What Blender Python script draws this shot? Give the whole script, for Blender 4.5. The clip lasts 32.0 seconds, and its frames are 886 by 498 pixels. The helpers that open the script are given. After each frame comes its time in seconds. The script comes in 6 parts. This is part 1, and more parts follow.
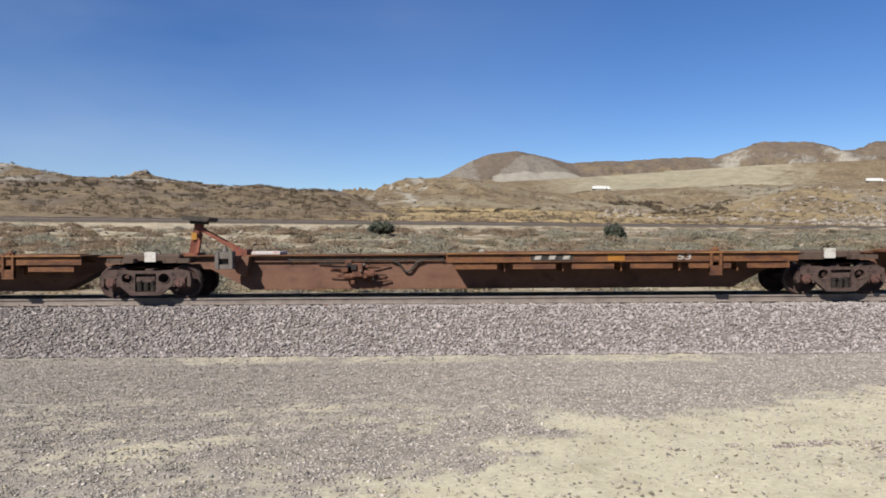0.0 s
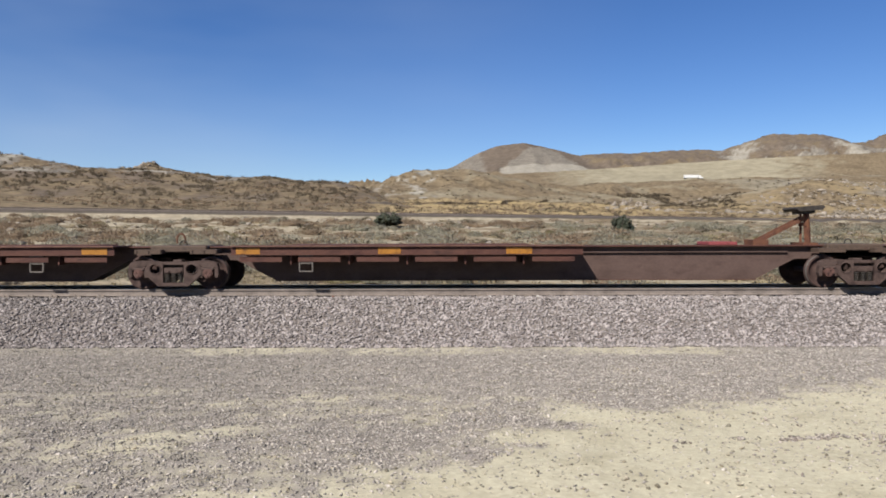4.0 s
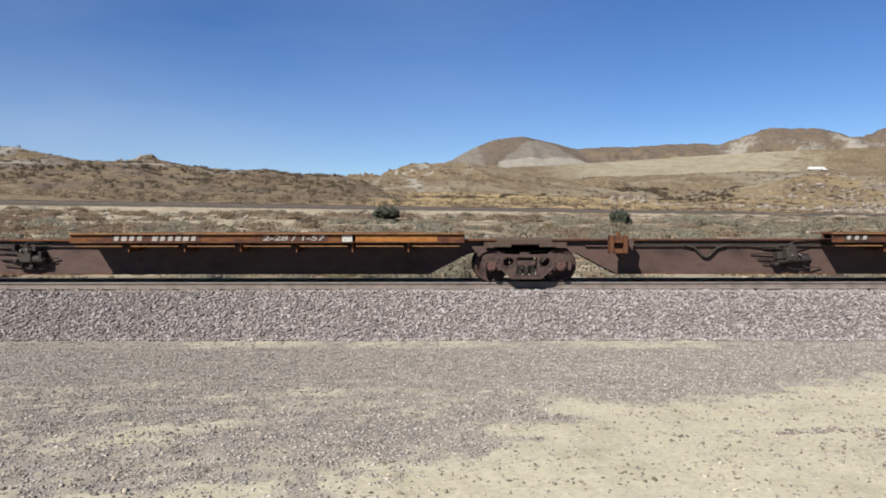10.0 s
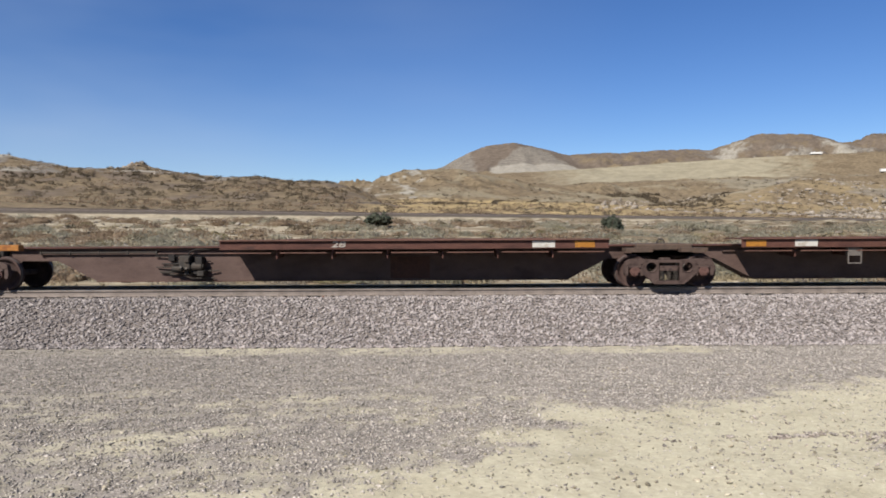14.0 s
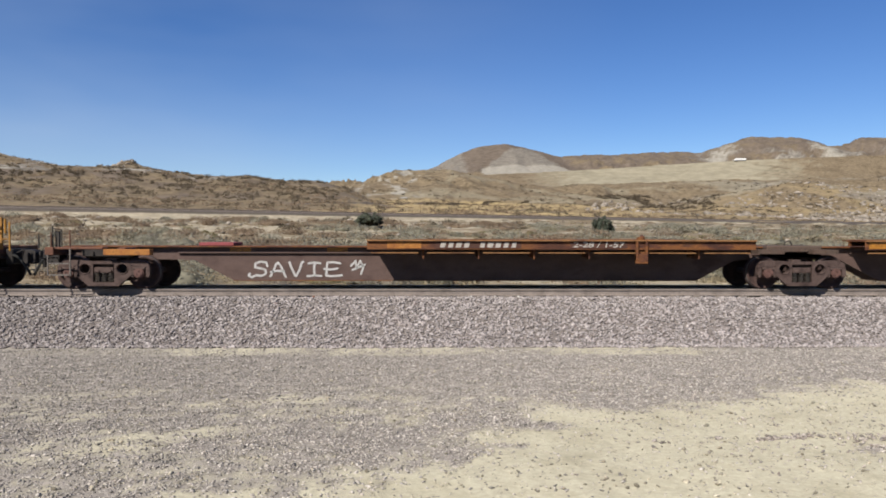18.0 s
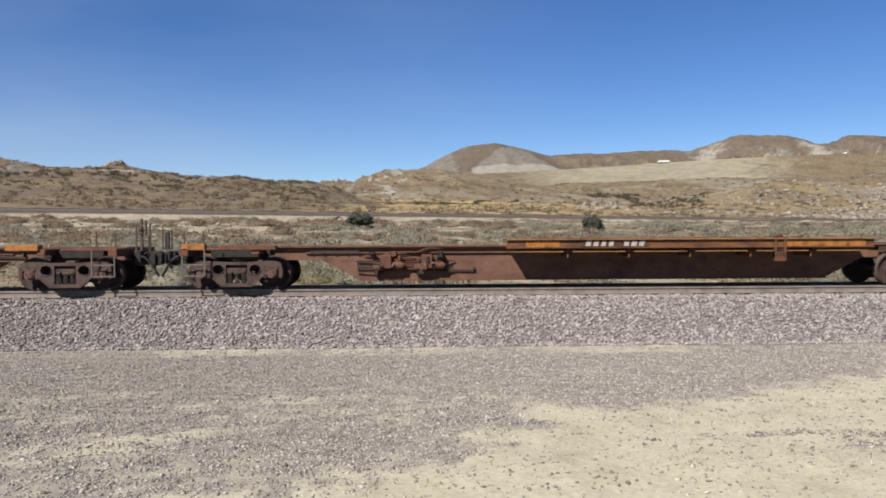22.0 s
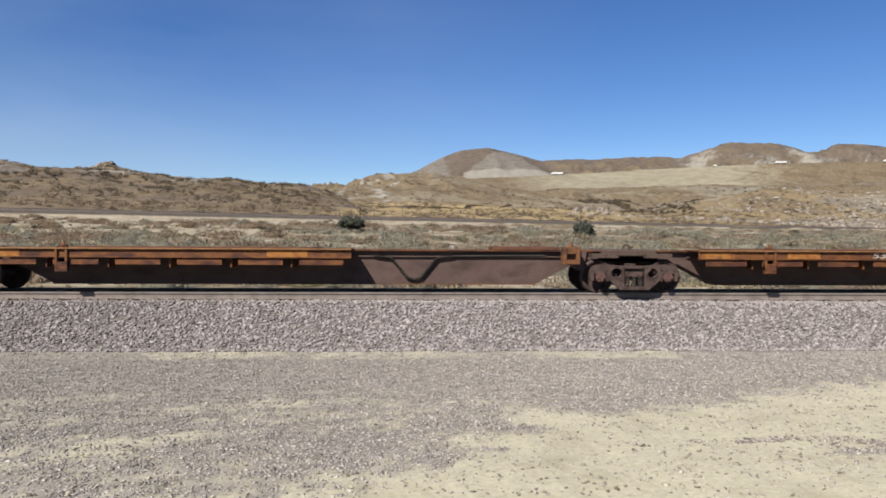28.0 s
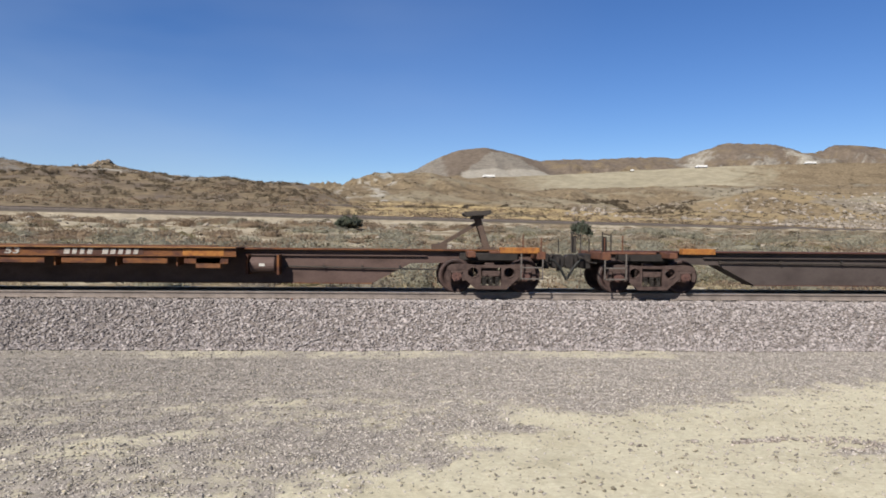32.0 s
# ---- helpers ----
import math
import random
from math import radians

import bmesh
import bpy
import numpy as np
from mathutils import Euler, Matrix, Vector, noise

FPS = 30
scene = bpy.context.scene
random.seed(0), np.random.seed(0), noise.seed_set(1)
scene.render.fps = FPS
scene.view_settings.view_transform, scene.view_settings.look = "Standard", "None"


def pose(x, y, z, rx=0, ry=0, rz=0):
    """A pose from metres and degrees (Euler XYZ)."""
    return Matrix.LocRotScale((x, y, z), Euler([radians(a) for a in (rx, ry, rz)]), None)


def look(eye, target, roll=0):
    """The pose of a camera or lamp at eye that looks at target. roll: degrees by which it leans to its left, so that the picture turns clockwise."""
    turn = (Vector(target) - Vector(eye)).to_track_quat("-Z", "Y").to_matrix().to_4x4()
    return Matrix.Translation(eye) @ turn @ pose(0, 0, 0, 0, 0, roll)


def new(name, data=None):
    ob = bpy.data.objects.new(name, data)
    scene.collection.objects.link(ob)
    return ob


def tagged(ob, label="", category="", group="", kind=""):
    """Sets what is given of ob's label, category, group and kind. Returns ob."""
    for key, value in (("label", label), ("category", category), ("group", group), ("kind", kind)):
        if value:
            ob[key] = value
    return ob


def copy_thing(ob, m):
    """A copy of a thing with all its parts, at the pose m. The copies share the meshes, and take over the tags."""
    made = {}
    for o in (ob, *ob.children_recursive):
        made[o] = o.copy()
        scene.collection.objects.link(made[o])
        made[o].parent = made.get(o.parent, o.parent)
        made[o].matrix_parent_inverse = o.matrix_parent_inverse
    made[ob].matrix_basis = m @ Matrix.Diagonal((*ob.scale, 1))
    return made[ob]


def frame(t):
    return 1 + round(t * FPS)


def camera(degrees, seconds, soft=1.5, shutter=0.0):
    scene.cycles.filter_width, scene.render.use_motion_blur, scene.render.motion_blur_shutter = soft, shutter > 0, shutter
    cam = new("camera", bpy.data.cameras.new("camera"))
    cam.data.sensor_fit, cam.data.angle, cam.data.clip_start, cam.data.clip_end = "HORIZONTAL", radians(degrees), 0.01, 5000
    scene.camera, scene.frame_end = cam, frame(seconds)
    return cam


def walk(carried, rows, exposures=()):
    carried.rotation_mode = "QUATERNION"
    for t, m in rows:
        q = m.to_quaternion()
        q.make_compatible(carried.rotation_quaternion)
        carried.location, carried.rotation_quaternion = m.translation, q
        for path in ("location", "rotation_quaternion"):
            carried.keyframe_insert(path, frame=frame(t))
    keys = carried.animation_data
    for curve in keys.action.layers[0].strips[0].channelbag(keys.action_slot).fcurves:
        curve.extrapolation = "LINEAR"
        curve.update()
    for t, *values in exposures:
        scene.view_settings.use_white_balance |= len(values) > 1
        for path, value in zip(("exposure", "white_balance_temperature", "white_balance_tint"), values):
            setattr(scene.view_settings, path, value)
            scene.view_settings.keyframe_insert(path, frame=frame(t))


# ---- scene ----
EYE = (0.0, 0.0, 2.2)
PATH = [
    (0, pose(*EYE, 89.373, 0.322, -0.440)),
    (0.5, pose(*EYE, 89.317, 0.533, -0.407)),
    (1, pose(*EYE, 89.118, 0.874, -0.390)),
    (1.5, pose(*EYE, 88.880, 0.748, -0.374)),
    (2, pose(*EYE, 88.765, 0.521, -0.273)),
    (2.5, pose(*EYE, 88.774, 0.134, -0.103)),
    (3, pose(*EYE, 88.712, 0.345, -0.018)),
    (3.5, pose(*EYE, 88.676, 0.242, 0.031)),
    (5.5, pose(*EYE, 89.154, 0.064, 0.182)),
    (6, pose(*EYE, 89.154, 0.144, 0.178)),
    (6.5, pose(*EYE, 89.106, 0.247, 0.171)),
    (7, pose(*EYE, 88.914, 0.260, 0.164)),
    (7.5, pose(*EYE, 88.810, 0.132, 0.237)),
    (8, pose(*EYE, 88.614, -0.090, 0.129)),
    (8.5, pose(*EYE, 88.295, -0.075, 0.142)),
    (9, pose(*EYE, 88.156, -0.291, 0.198)),
    (9.5, pose(*EYE, 88.130, 0.097, 0.158)),
    (10, pose(*EYE, 88.248, 0.050, -0.038)),
    (10.5, pose(*EYE, 88.294, 0.014, -0.034)),
    (11, pose(*EYE, 88.471, -0.033, -0.091)),
    (11.5, pose(*EYE, 88.534, -0.156, -0.154)),
    (12, pose(*EYE, 88.616, -0.117, -0.211)),
    (12.5, pose(*EYE, 88.639, -0.099, -0.410)),
    (13, pose(*EYE, 88.680, 0.038, -0.494)),
    (13.5, pose(*EYE, 88.714, 0.035, -0.547)),
    (14, pose(*EYE, 88.729, 0.258, -0.645)),
    (14.5, pose(*EYE, 88.713, 0.139, -0.771)),
    (16.5, pose(*EYE, 88.717, -0.407, -1.102)),
    (17, pose(*EYE, 88.672, -0.452, -1.221)),
    (17.5, pose(*EYE, 88.716, -0.275, -1.315)),
    (18, pose(*EYE, 88.776, -0.101, -1.342)),
    (18.5, pose(*EYE, 88.760, -0.289, -1.368)),
    (19, pose(*EYE, 88.772, -0.215, -1.436)),
    (19.5, pose(*EYE, 88.755, 0.036, -1.558)),
    (20, pose(*EYE, 88.763, -0.094, -1.630)),
    (20.5, pose(*EYE, 88.797, -0.087, -1.714)),
    (21, pose(*EYE, 88.760, 0.035, -1.865)),
    (21.5, pose(*EYE, 88.695, 0.013, -1.997)),
    (22, pose(*EYE, 88.733, 0.238, -2.073)),
    (22.5, pose(*EYE, 88.759, 0.386, -2.155)),
    (23, pose(*EYE, 88.802, 0.227, -2.207)),
    (23.5, pose(*EYE, 88.780, 0.435, -2.302)),
    (24, pose(*EYE, 88.769, 0.214, -2.414)),
    (24.5, pose(*EYE, 89.016, 0.272, -2.504)),
    (25, pose(*EYE, 89.122, 0.479, -2.604)),
    (25.5, pose(*EYE, 89.148, 0.402, -2.653)),
    (27.5, pose(*EYE, 89.006, -0.067, -2.675)),
    (28, pose(*EYE, 89.058, -0.306, -2.740)),
    (28.5, pose(*EYE, 89.051, -0.371, -2.830)),
    (29, pose(*EYE, 88.983, -0.247, -2.887)),
    (29.5, pose(*EYE, 88.933, -0.231, -3.042)),
    (30, pose(*EYE, 88.921, -0.482, -3.011)),
    (30.5, pose(*EYE, 88.920, -0.532, -2.994)),
    (31, pose(*EYE, 88.931, -0.332, -2.999)),
    (31.5, pose(*EYE, 88.971, -0.349, -2.976)),
    (32, pose(*EYE, 89.032, -0.512, -2.931)),
]
EXPOSURE = 1.0
cam = camera(62.0, 32.0, soft=1.8)
walk(cam, PATH, exposures=[(0.0, EXPOSURE), (32.0, EXPOSURE)])

# ---- sky and sun ----
SUN = Vector((-0.62, -0.94, 1.0)).normalized()
world = bpy.data.worlds.new("desert_sky")
scene.world = world
world.use_nodes = True
wn = world.node_tree
sky = wn.nodes.new("ShaderNodeTexSky")
sky.sky_type = "NISHITA"
sky.sun_disc = False
sky.sun_elevation = math.asin(SUN.z)
sky.sun_rotation = math.atan2(SUN.x, SUN.y)
sky.altitude = 1700
sky.air_density = 1.0
sky.dust_density = 0.0
sky.ozone_density = 4.0
deep = wn.nodes.new("ShaderNodeHueSaturation")
deep.inputs["Hue"].default_value = 0.511
deep.inputs["Saturation"].default_value = 1.2
wn.links.new(sky.outputs[0], deep.inputs["Color"])
# a thin veil of high cloud
wt, wm, wz, wr, wx = (wn.nodes.new("ShaderNode" + k) for k in ("TexCoord", "Mapping", "TexNoise", "MapRange", "Mix"))
wm.inputs["Location"].default_value = (0.35, 0.0, 0.1)
wm.inputs["Scale"].default_value = (1.0, 1.0, 3.5)
wz.inputs["Scale"].default_value, wz.inputs["Detail"].default_value, wz.inputs["Roughness"].default_value = 1.5, 4.0, 0.45
wr.inputs["From Min"].default_value, wr.inputs["From Max"].default_value, wr.inputs["To Max"].default_value = 0.45, 0.76, 0.38
wx.data_type = "RGBA"
wx.inputs[7].default_value = (4.6, 5.6, 7.2, 1)
wn.links.new(wt.outputs["Generated"], wm.inputs["Vector"])
wn.links.new(wm.outputs[0], wz.inputs["Vector"])
wn.links.new(wz.outputs["Fac"], wr.inputs["Value"])
# it lies over the west and thins out eastward
ws, wg, wf = wn.nodes.new("ShaderNodeSeparateXYZ"), wn.nodes.new("ShaderNodeMapRange"), wn.nodes.new("ShaderNodeMath")
wg.inputs["From Min"].default_value, wg.inputs["From Max"].default_value = 0.25, -0.45
wf.operation = "MULTIPLY"
wn.links.new(wt.outputs["Generated"], ws.inputs[0])
wn.links.new(ws.outputs["X"], wg.inputs["Value"])
wn.links.new(wr.outputs[0], wf.inputs[0])
wn.links.new(wg.outputs[0], wf.inputs[1])
wn.links.new(wf.outputs[0], wx.inputs[0])
wn.links.new(deep.outputs[0], wx.inputs[6])
wn.links.new(wx.outputs[2], wn.nodes["Background"].inputs[0])
wn.nodes["Background"].inputs[1].default_value = 0.0535
sun = new("sun", bpy.data.lights.new("sun", "SUN"))
sun.data.energy = 4.95
sun.data.angle = radians(0.53)
sun.data.color = (1.0, 0.955, 0.875)
sun.matrix_world = look(SUN * 50, (0, 0, 0))


# ---- materials ----
def surface(name, cols, scale=4.0, fine=60.0, rough=0.75, metal=0.0, bump=0.3, dark=0.35, stretch=(1, 1, 1), vary=0.0, seat="Object", dist=0.02, leafy=False):
    """cols: two to four colours that a coarse noise runs through; dark: how much a fine grain dims them."""
    m = bpy.data.materials.new(name)
    m.use_nodes = True
    nt = m.node_tree
    n, l = nt.nodes, nt.links
    b = n["Principled BSDF"]
    tc, mp = n.new("ShaderNodeTexCoord"), n.new("ShaderNodeMapping")
    l.new(tc.outputs[seat], mp.inputs["Vector"])
    mp.inputs["Scale"].default_value = stretch
    info = n.new("ShaderNodeObjectInfo")
    mul = n.new("ShaderNodeMath")
    mul.operation = "MULTIPLY"
    mul.inputs[1].default_value = 37.0
    l.new(info.outputs["Random"], mul.inputs[0])
    l.new(mul.outputs[0], mp.inputs["Location"])
    big, small = n.new("ShaderNodeTexNoise"), n.new("ShaderNodeTexNoise")
    for t, s, d in ((big, scale, 5), (small, fine, 3)):
        t.inputs["Scale"].default_value = s
        t.inputs["Detail"].default_value = d
        t.inputs["Roughness"].default_value = 0.62
        l.new(mp.outputs[0], t.inputs["Vector"])
    ramp = n.new("ShaderNodeValToRGB")
    e = ramp.color_ramp.elements
    while len(e) < len(cols):
        e.new(0.5)
    for i, c in enumerate(cols):
        e[i].position = 0.3 + 0.4 * i / max(1, len(cols) - 1)
        e[i].color = (*c, 1)
    l.new(big.outputs["Fac"], ramp.inputs[0])
    grain = n.new("ShaderNodeMapRange")
    grain.inputs["From Min"].default_value, grain.inputs["From Max"].default_value = 0.3, 0.7
    grain.inputs["To Min"].default_value, grain.inputs["To Max"].default_value = 1 - dark, 1 + dark * 0.5
    l.new(small.outputs["Fac"], grain.inputs["Value"])
    mix = n.new("ShaderNodeMix")
    mix.data_type, mix.blend_type = "RGBA", "MULTIPLY"
    mix.inputs[0].default_value = 1.0
    l.new(ramp.outputs[0], mix.inputs[6])
    l.new(grain.outputs[0], mix.inputs[7])
    out = mix.outputs[2]
    if vary:
        hsv, rng = n.new("ShaderNodeHueSaturation"), n.new("ShaderNodeMapRange")
        rng.inputs["To Min"].default_value, rng.inputs["To Max"].default_value = 1 - vary, 1 + vary
        geo = n.new("ShaderNodeNewGeometry")
        l.new(geo.outputs["Random Per Island"], rng.inputs["Value"])
        l.new(rng.outputs[0], hsv.inputs["Value"])
        l.new(out, hsv.inputs["Color"])
        out = hsv.outputs[0]
    l.new(out, b.inputs["Base Color"])
    b.inputs["Roughness"].default_value = rough
    b.inputs["Metallic"].default_value = metal
    b.inputs["Specular IOR Level"].default_value = 0.25
    if leafy:
        thin, both = n.new("ShaderNodeBsdfTranslucent"), n.new("ShaderNodeMixShader")
        both.inputs[0].default_value = 0.45
        l.new(out, thin.inputs["Color"])
        l.new(b.outputs[0], both.inputs[1])
        l.new(thin.outputs[0], both.inputs[2])
        l.new(both.outputs[0], n["Material Output"].inputs["Surface"])
    if bump:
        bp = n.new("ShaderNodeBump")
        bp.inputs["Strength"].default_value = bump
        bp.inputs["Distance"].default_value = dist
        l.new(small.outputs["Fac"], bp.inputs["Height"])
        l.new(bp.outputs[0], b.inputs["Normal"])
    return m


STEEL = {
    "orange": surface("rusted_orange_paint", [(0.033, 0.015, 0.010), (0.072, 0.029, 0.015), (0.120, 0.050, 0.019), (0.073, 0.031, 0.018)], 1.6, 30, stretch=(1, 1, 3)),
    "orangedark": surface("dark_orange_paint", [(0.020, 0.008, 0.006), (0.059, 0.020, 0.010), (0.122, 0.045, 0.012), (0.045, 0.018, 0.011)], 1.6, 30, stretch=(1, 1, 3)),
    "maroon": surface("maroon_oxide_paint", [(0.029, 0.011, 0.009), (0.052, 0.020, 0.015), (0.068, 0.028, 0.020), (0.036, 0.015, 0.012)], 1.4, 30, stretch=(1, 1, 3)),
    "brown": surface("brown_oxide_paint", [(0.027, 0.011, 0.008), (0.059, 0.023, 0.012), (0.095, 0.037, 0.015), (0.039, 0.016, 0.012)], 1.4, 30, stretch=(1, 1, 3)),
}
SPINE = {
    "orange": surface("rust_brown_girder", [(0.05, 0.024, 0.016), (0.09, 0.043, 0.028), (0.112, 0.056, 0.036), (0.062, 0.029, 0.019)], 0.9, 25, dark=0.25, stretch=(1, 1, 2)),
    "maroon": surface("maroon_girder", [(0.036, 0.021, 0.017), (0.056, 0.034, 0.028), (0.07, 0.044, 0.037), (0.042, 0.024, 0.02)], 0.9, 25, dark=0.22, stretch=(1, 1, 2)),
    "black": surface("grimy_grey_girder", [(0.026, 0.019, 0.017), (0.04, 0.03, 0.027), (0.052, 0.04, 0.036), (0.03, 0.021, 0.019)], 0.9, 25, dark=0.22, stretch=(1, 1, 2)),
}
# paler versions of the sill paint, for the cap and the thin lips
CAP = {
    "orange": surface("pale_orange_edge", [(0.073, 0.033, 0.015), (0.146, 0.067, 0.025), (0.204, 0.102, 0.040), (0.110, 0.050, 0.022)], 2.2, 30, stretch=(1, 1, 2)),
    "maroon": surface("pale_maroon_edge", [(0.051, 0.023, 0.018), (0.080, 0.038, 0.029), (0.110, 0.055, 0.041), (0.062, 0.029, 0.022)], 2.2, 30, stretch=(1, 1, 2)),
}
PAINT = {
    "orange": surface("faded_orange_paint", [(0.079, 0.029, 0.013), (0.189, 0.069, 0.016), (0.242, 0.100, 0.021), (0.105, 0.039, 0.016)], 3.5, 40),
    "yellow": surface("dusty_yellow_paint", [(0.168, 0.080, 0.016), (0.248, 0.120, 0.018), (0.146, 0.069, 0.019)], 2.5, 40),
    "red": surface("faded_red_paint", [(0.131, 0.026, 0.026), (0.179, 0.042, 0.045), (0.105, 0.026, 0.021)], 3, 40),
    "pink": surface("bleached_red_paint", [(0.315, 0.263, 0.253), (0.368, 0.337, 0.326), (0.289, 0.158, 0.137)], 3, 40),
    "white": surface("chalky_white_paint", [(0.315, 0.289, 0.253), (0.368, 0.352, 0.326), (0.220, 0.184, 0.147)], 6, 60),
    "beam": surface("worn_orange_platform_paint", [(0.040, 0.022, 0.015), (0.095, 0.038, 0.016), (0.172, 0.069, 0.019), (0.066, 0.031, 0.018)], 3.0, 40),
    "hitch": surface("red_rust_hitch_paint", [(0.073, 0.023, 0.016), (0.124, 0.038, 0.025), (0.153, 0.055, 0.033), (0.088, 0.033, 0.022)], 4, 40),
    "pole": surface("dull_grey_steel", [(0.073, 0.062, 0.055), (0.110, 0.095, 0.084)], 5, 50),
    "grey": surface("weathered_grey_paint", [(0.184, 0.174, 0.163), (0.263, 0.253, 0.242), (0.131, 0.105, 0.089)], 4, 50),
    "rust": surface("bare_rust", [(0.047, 0.020, 0.012), (0.084, 0.034, 0.020), (0.110, 0.047, 0.023)], 5, 50),
    "rust2": surface("pink_rust", [(0.095, 0.039, 0.026), (0.126, 0.058, 0.039), (0.074, 0.034, 0.023)], 5, 50),
    "brown": surface("dusty_brown_steel", [(0.039, 0.026, 0.020), (0.063, 0.042, 0.031), (0.053, 0.031, 0.023)], 5, 50),
    "black": surface("greasy_black_steel", [(0.009, 0.007, 0.007), (0.016, 0.013, 0.012), (0.026, 0.020, 0.017)], 5, 50),
    "dark": surface("grimy_dark_steel", [(0.016, 0.013, 0.012), (0.031, 0.026, 0.022), (0.047, 0.034, 0.026)], 5, 50),
    "panel": surface("brown_stencil_panel", [(0.033, 0.015, 0.010), (0.055, 0.023, 0.015), (0.040, 0.019, 0.013)], 4, 40),
    "reflector": surface("orange_reflective_tape", [(0.095, 0.040, 0.011), (0.212, 0.088, 0.013), (0.248, 0.106, 0.016), (0.146, 0.062, 0.015)], 5, 50, rough=0.5, bump=0.05, dark=0.3),
    "letter": surface("white_stencil_paint", [(0.158, 0.126, 0.105), (0.289, 0.263, 0.237), (0.220, 0.184, 0.153)], 14, 70, bump=0.0),
    "spray": surface("white_spray_paint", [(0.253, 0.242, 0.231), (0.326, 0.315, 0.305), (0.210, 0.194, 0.184)], 6, 60, bump=0.0),
}
LORRY_WHITE = surface("dusty_white_paint", [(0.455, 0.450, 0.440), (0.500, 0.495, 0.485)], 1.0, 20, rough=0.5, bump=0.0, dark=0.05)
CAST = surface("dusty_cast_steel", [(0.019, 0.011, 0.0095), (0.041, 0.025, 0.021), (0.060, 0.039, 0.033), (0.027, 0.016, 0.0135)], 5, 45, rough=0.8, dark=0.3)
CAST_RED = surface("rusty_bearing_cap", [(0.044, 0.022, 0.018), (0.088, 0.044, 0.036), (0.062, 0.036, 0.031)], 7, 50)
WHEEL = surface("brown_wheel_disc", [(0.018, 0.011, 0.010), (0.040, 0.023, 0.020), (0.058, 0.034, 0.028)], 4, 40, rough=0.8)
TREAD = surface("polished_wheel_tread", [(0.073, 0.062, 0.057), (0.117, 0.102, 0.091)], 12, 80, rough=0.5, metal=0.4, bump=0.05, dark=0.1)
RUBBER = surface("black_rubber_hose", [(0.009, 0.009, 0.009), (0.018, 0.018, 0.016)], 20, 90, rough=0.6)
RAIL = surface("brown_rail_steel", [(0.102, 0.084, 0.073), (0.146, 0.120, 0.106), (0.182, 0.150, 0.131)], 3, 50, rough=0.8)
RAILTOP = surface("polished_rail_head", [(0.210, 0.205, 0.200), (0.289, 0.284, 0.279)], 5, 80, rough=0.3, metal=1.0, bump=0.05, dark=0.15)
TIE = surface("weathered_concrete_tie", [(0.105, 0.092, 0.079), (0.147, 0.131, 0.115), (0.089, 0.074, 0.063)], 5, 60)
STONE = surface("mauve_ballast_stone", [(0.120, 0.102, 0.096), (0.179, 0.155, 0.147), (0.245, 0.219, 0.209), (0.142, 0.110, 0.103)], 5.0, 50, rough=0.9, dark=0.2, vary=0.36, bump=0.2)
DARK_STONE = surface("dark_ballast_stone", [(0.082, 0.069, 0.065), (0.122, 0.105, 0.100), (0.167, 0.149, 0.142), (0.097, 0.075, 0.070)], 5.0, 50, rough=0.9, dark=0.2, vary=0.45, bump=0.2)
GRAVEL = surface("small_crushed_stone", [(0.153, 0.131, 0.117), (0.223, 0.199, 0.175), (0.292, 0.264, 0.234), (0.175, 0.143, 0.124)], 6.0, 60, rough=0.9, dark=0.2, vary=0.5, bump=0.2)
DARK_GRAVEL = surface("dark_crushed_stone", [(0.107, 0.092, 0.082), (0.156, 0.139, 0.122), (0.204, 0.185, 0.164), (0.122, 0.100, 0.087)], 6.0, 60, rough=0.9, dark=0.2, vary=0.5, bump=0.2)
CLOD = surface("dry_earth_clod", [(0.124, 0.102, 0.073), (0.204, 0.175, 0.128), (0.292, 0.263, 0.204), (0.146, 0.117, 0.088)], 7.0, 60, rough=0.95, vary=0.5, bump=0.2)
RUBBLE = surface("reddish_rubble", [(0.110, 0.084, 0.073), (0.182, 0.153, 0.131), (0.263, 0.234, 0.204), (0.131, 0.099, 0.084)], 7.0, 60, rough=0.95, vary=0.5, bump=0.2)
SAGE = surface("grey_green_sage", [(0.182, 0.168, 0.120), (0.226, 0.210, 0.156), (0.258, 0.240, 0.186)], 0.3, 8, vary=0.22, bump=0, dark=0.1, leafy=True)
OLIVE = surface("olive_shrub", [(0.055, 0.046, 0.028), (0.077, 0.064, 0.040), (0.102, 0.084, 0.053)], 0.3, 8, vary=0.22, bump=0, dark=0.1, leafy=True)
STRAW = surface("dry_straw_grass", [(0.231, 0.184, 0.110), (0.263, 0.220, 0.142), (0.200, 0.163, 0.100)], 0.2, 8, vary=0.22, bump=0, dark=0.1, leafy=True)
RUSTY_BUSH = surface("dried_brown_brush", [(0.172, 0.122, 0.078), (0.208, 0.152, 0.102), (0.142, 0.100, 0.064)], 0.3, 8, vary=0.22, bump=0, dark=0.1, leafy=True)
LEAF = surface("dark_green_leaf", [(0.052, 0.060, 0.042), (0.078, 0.088, 0.062), (0.105, 0.112, 0.080)], 0.8, 8, vary=0.35, bump=0, dark=0.25, leafy=True)
BARK = surface("grey_bark", [(0.063, 0.050, 0.036), (0.105, 0.084, 0.063)], 8, 40)
YELLOW_BUSH = surface("yellow_green_brush", [(0.146, 0.124, 0.062), (0.182, 0.157, 0.080), (0.161, 0.135, 0.073)], 0.3, 8, vary=0.22, bump=0, dark=0.1, leafy=True)
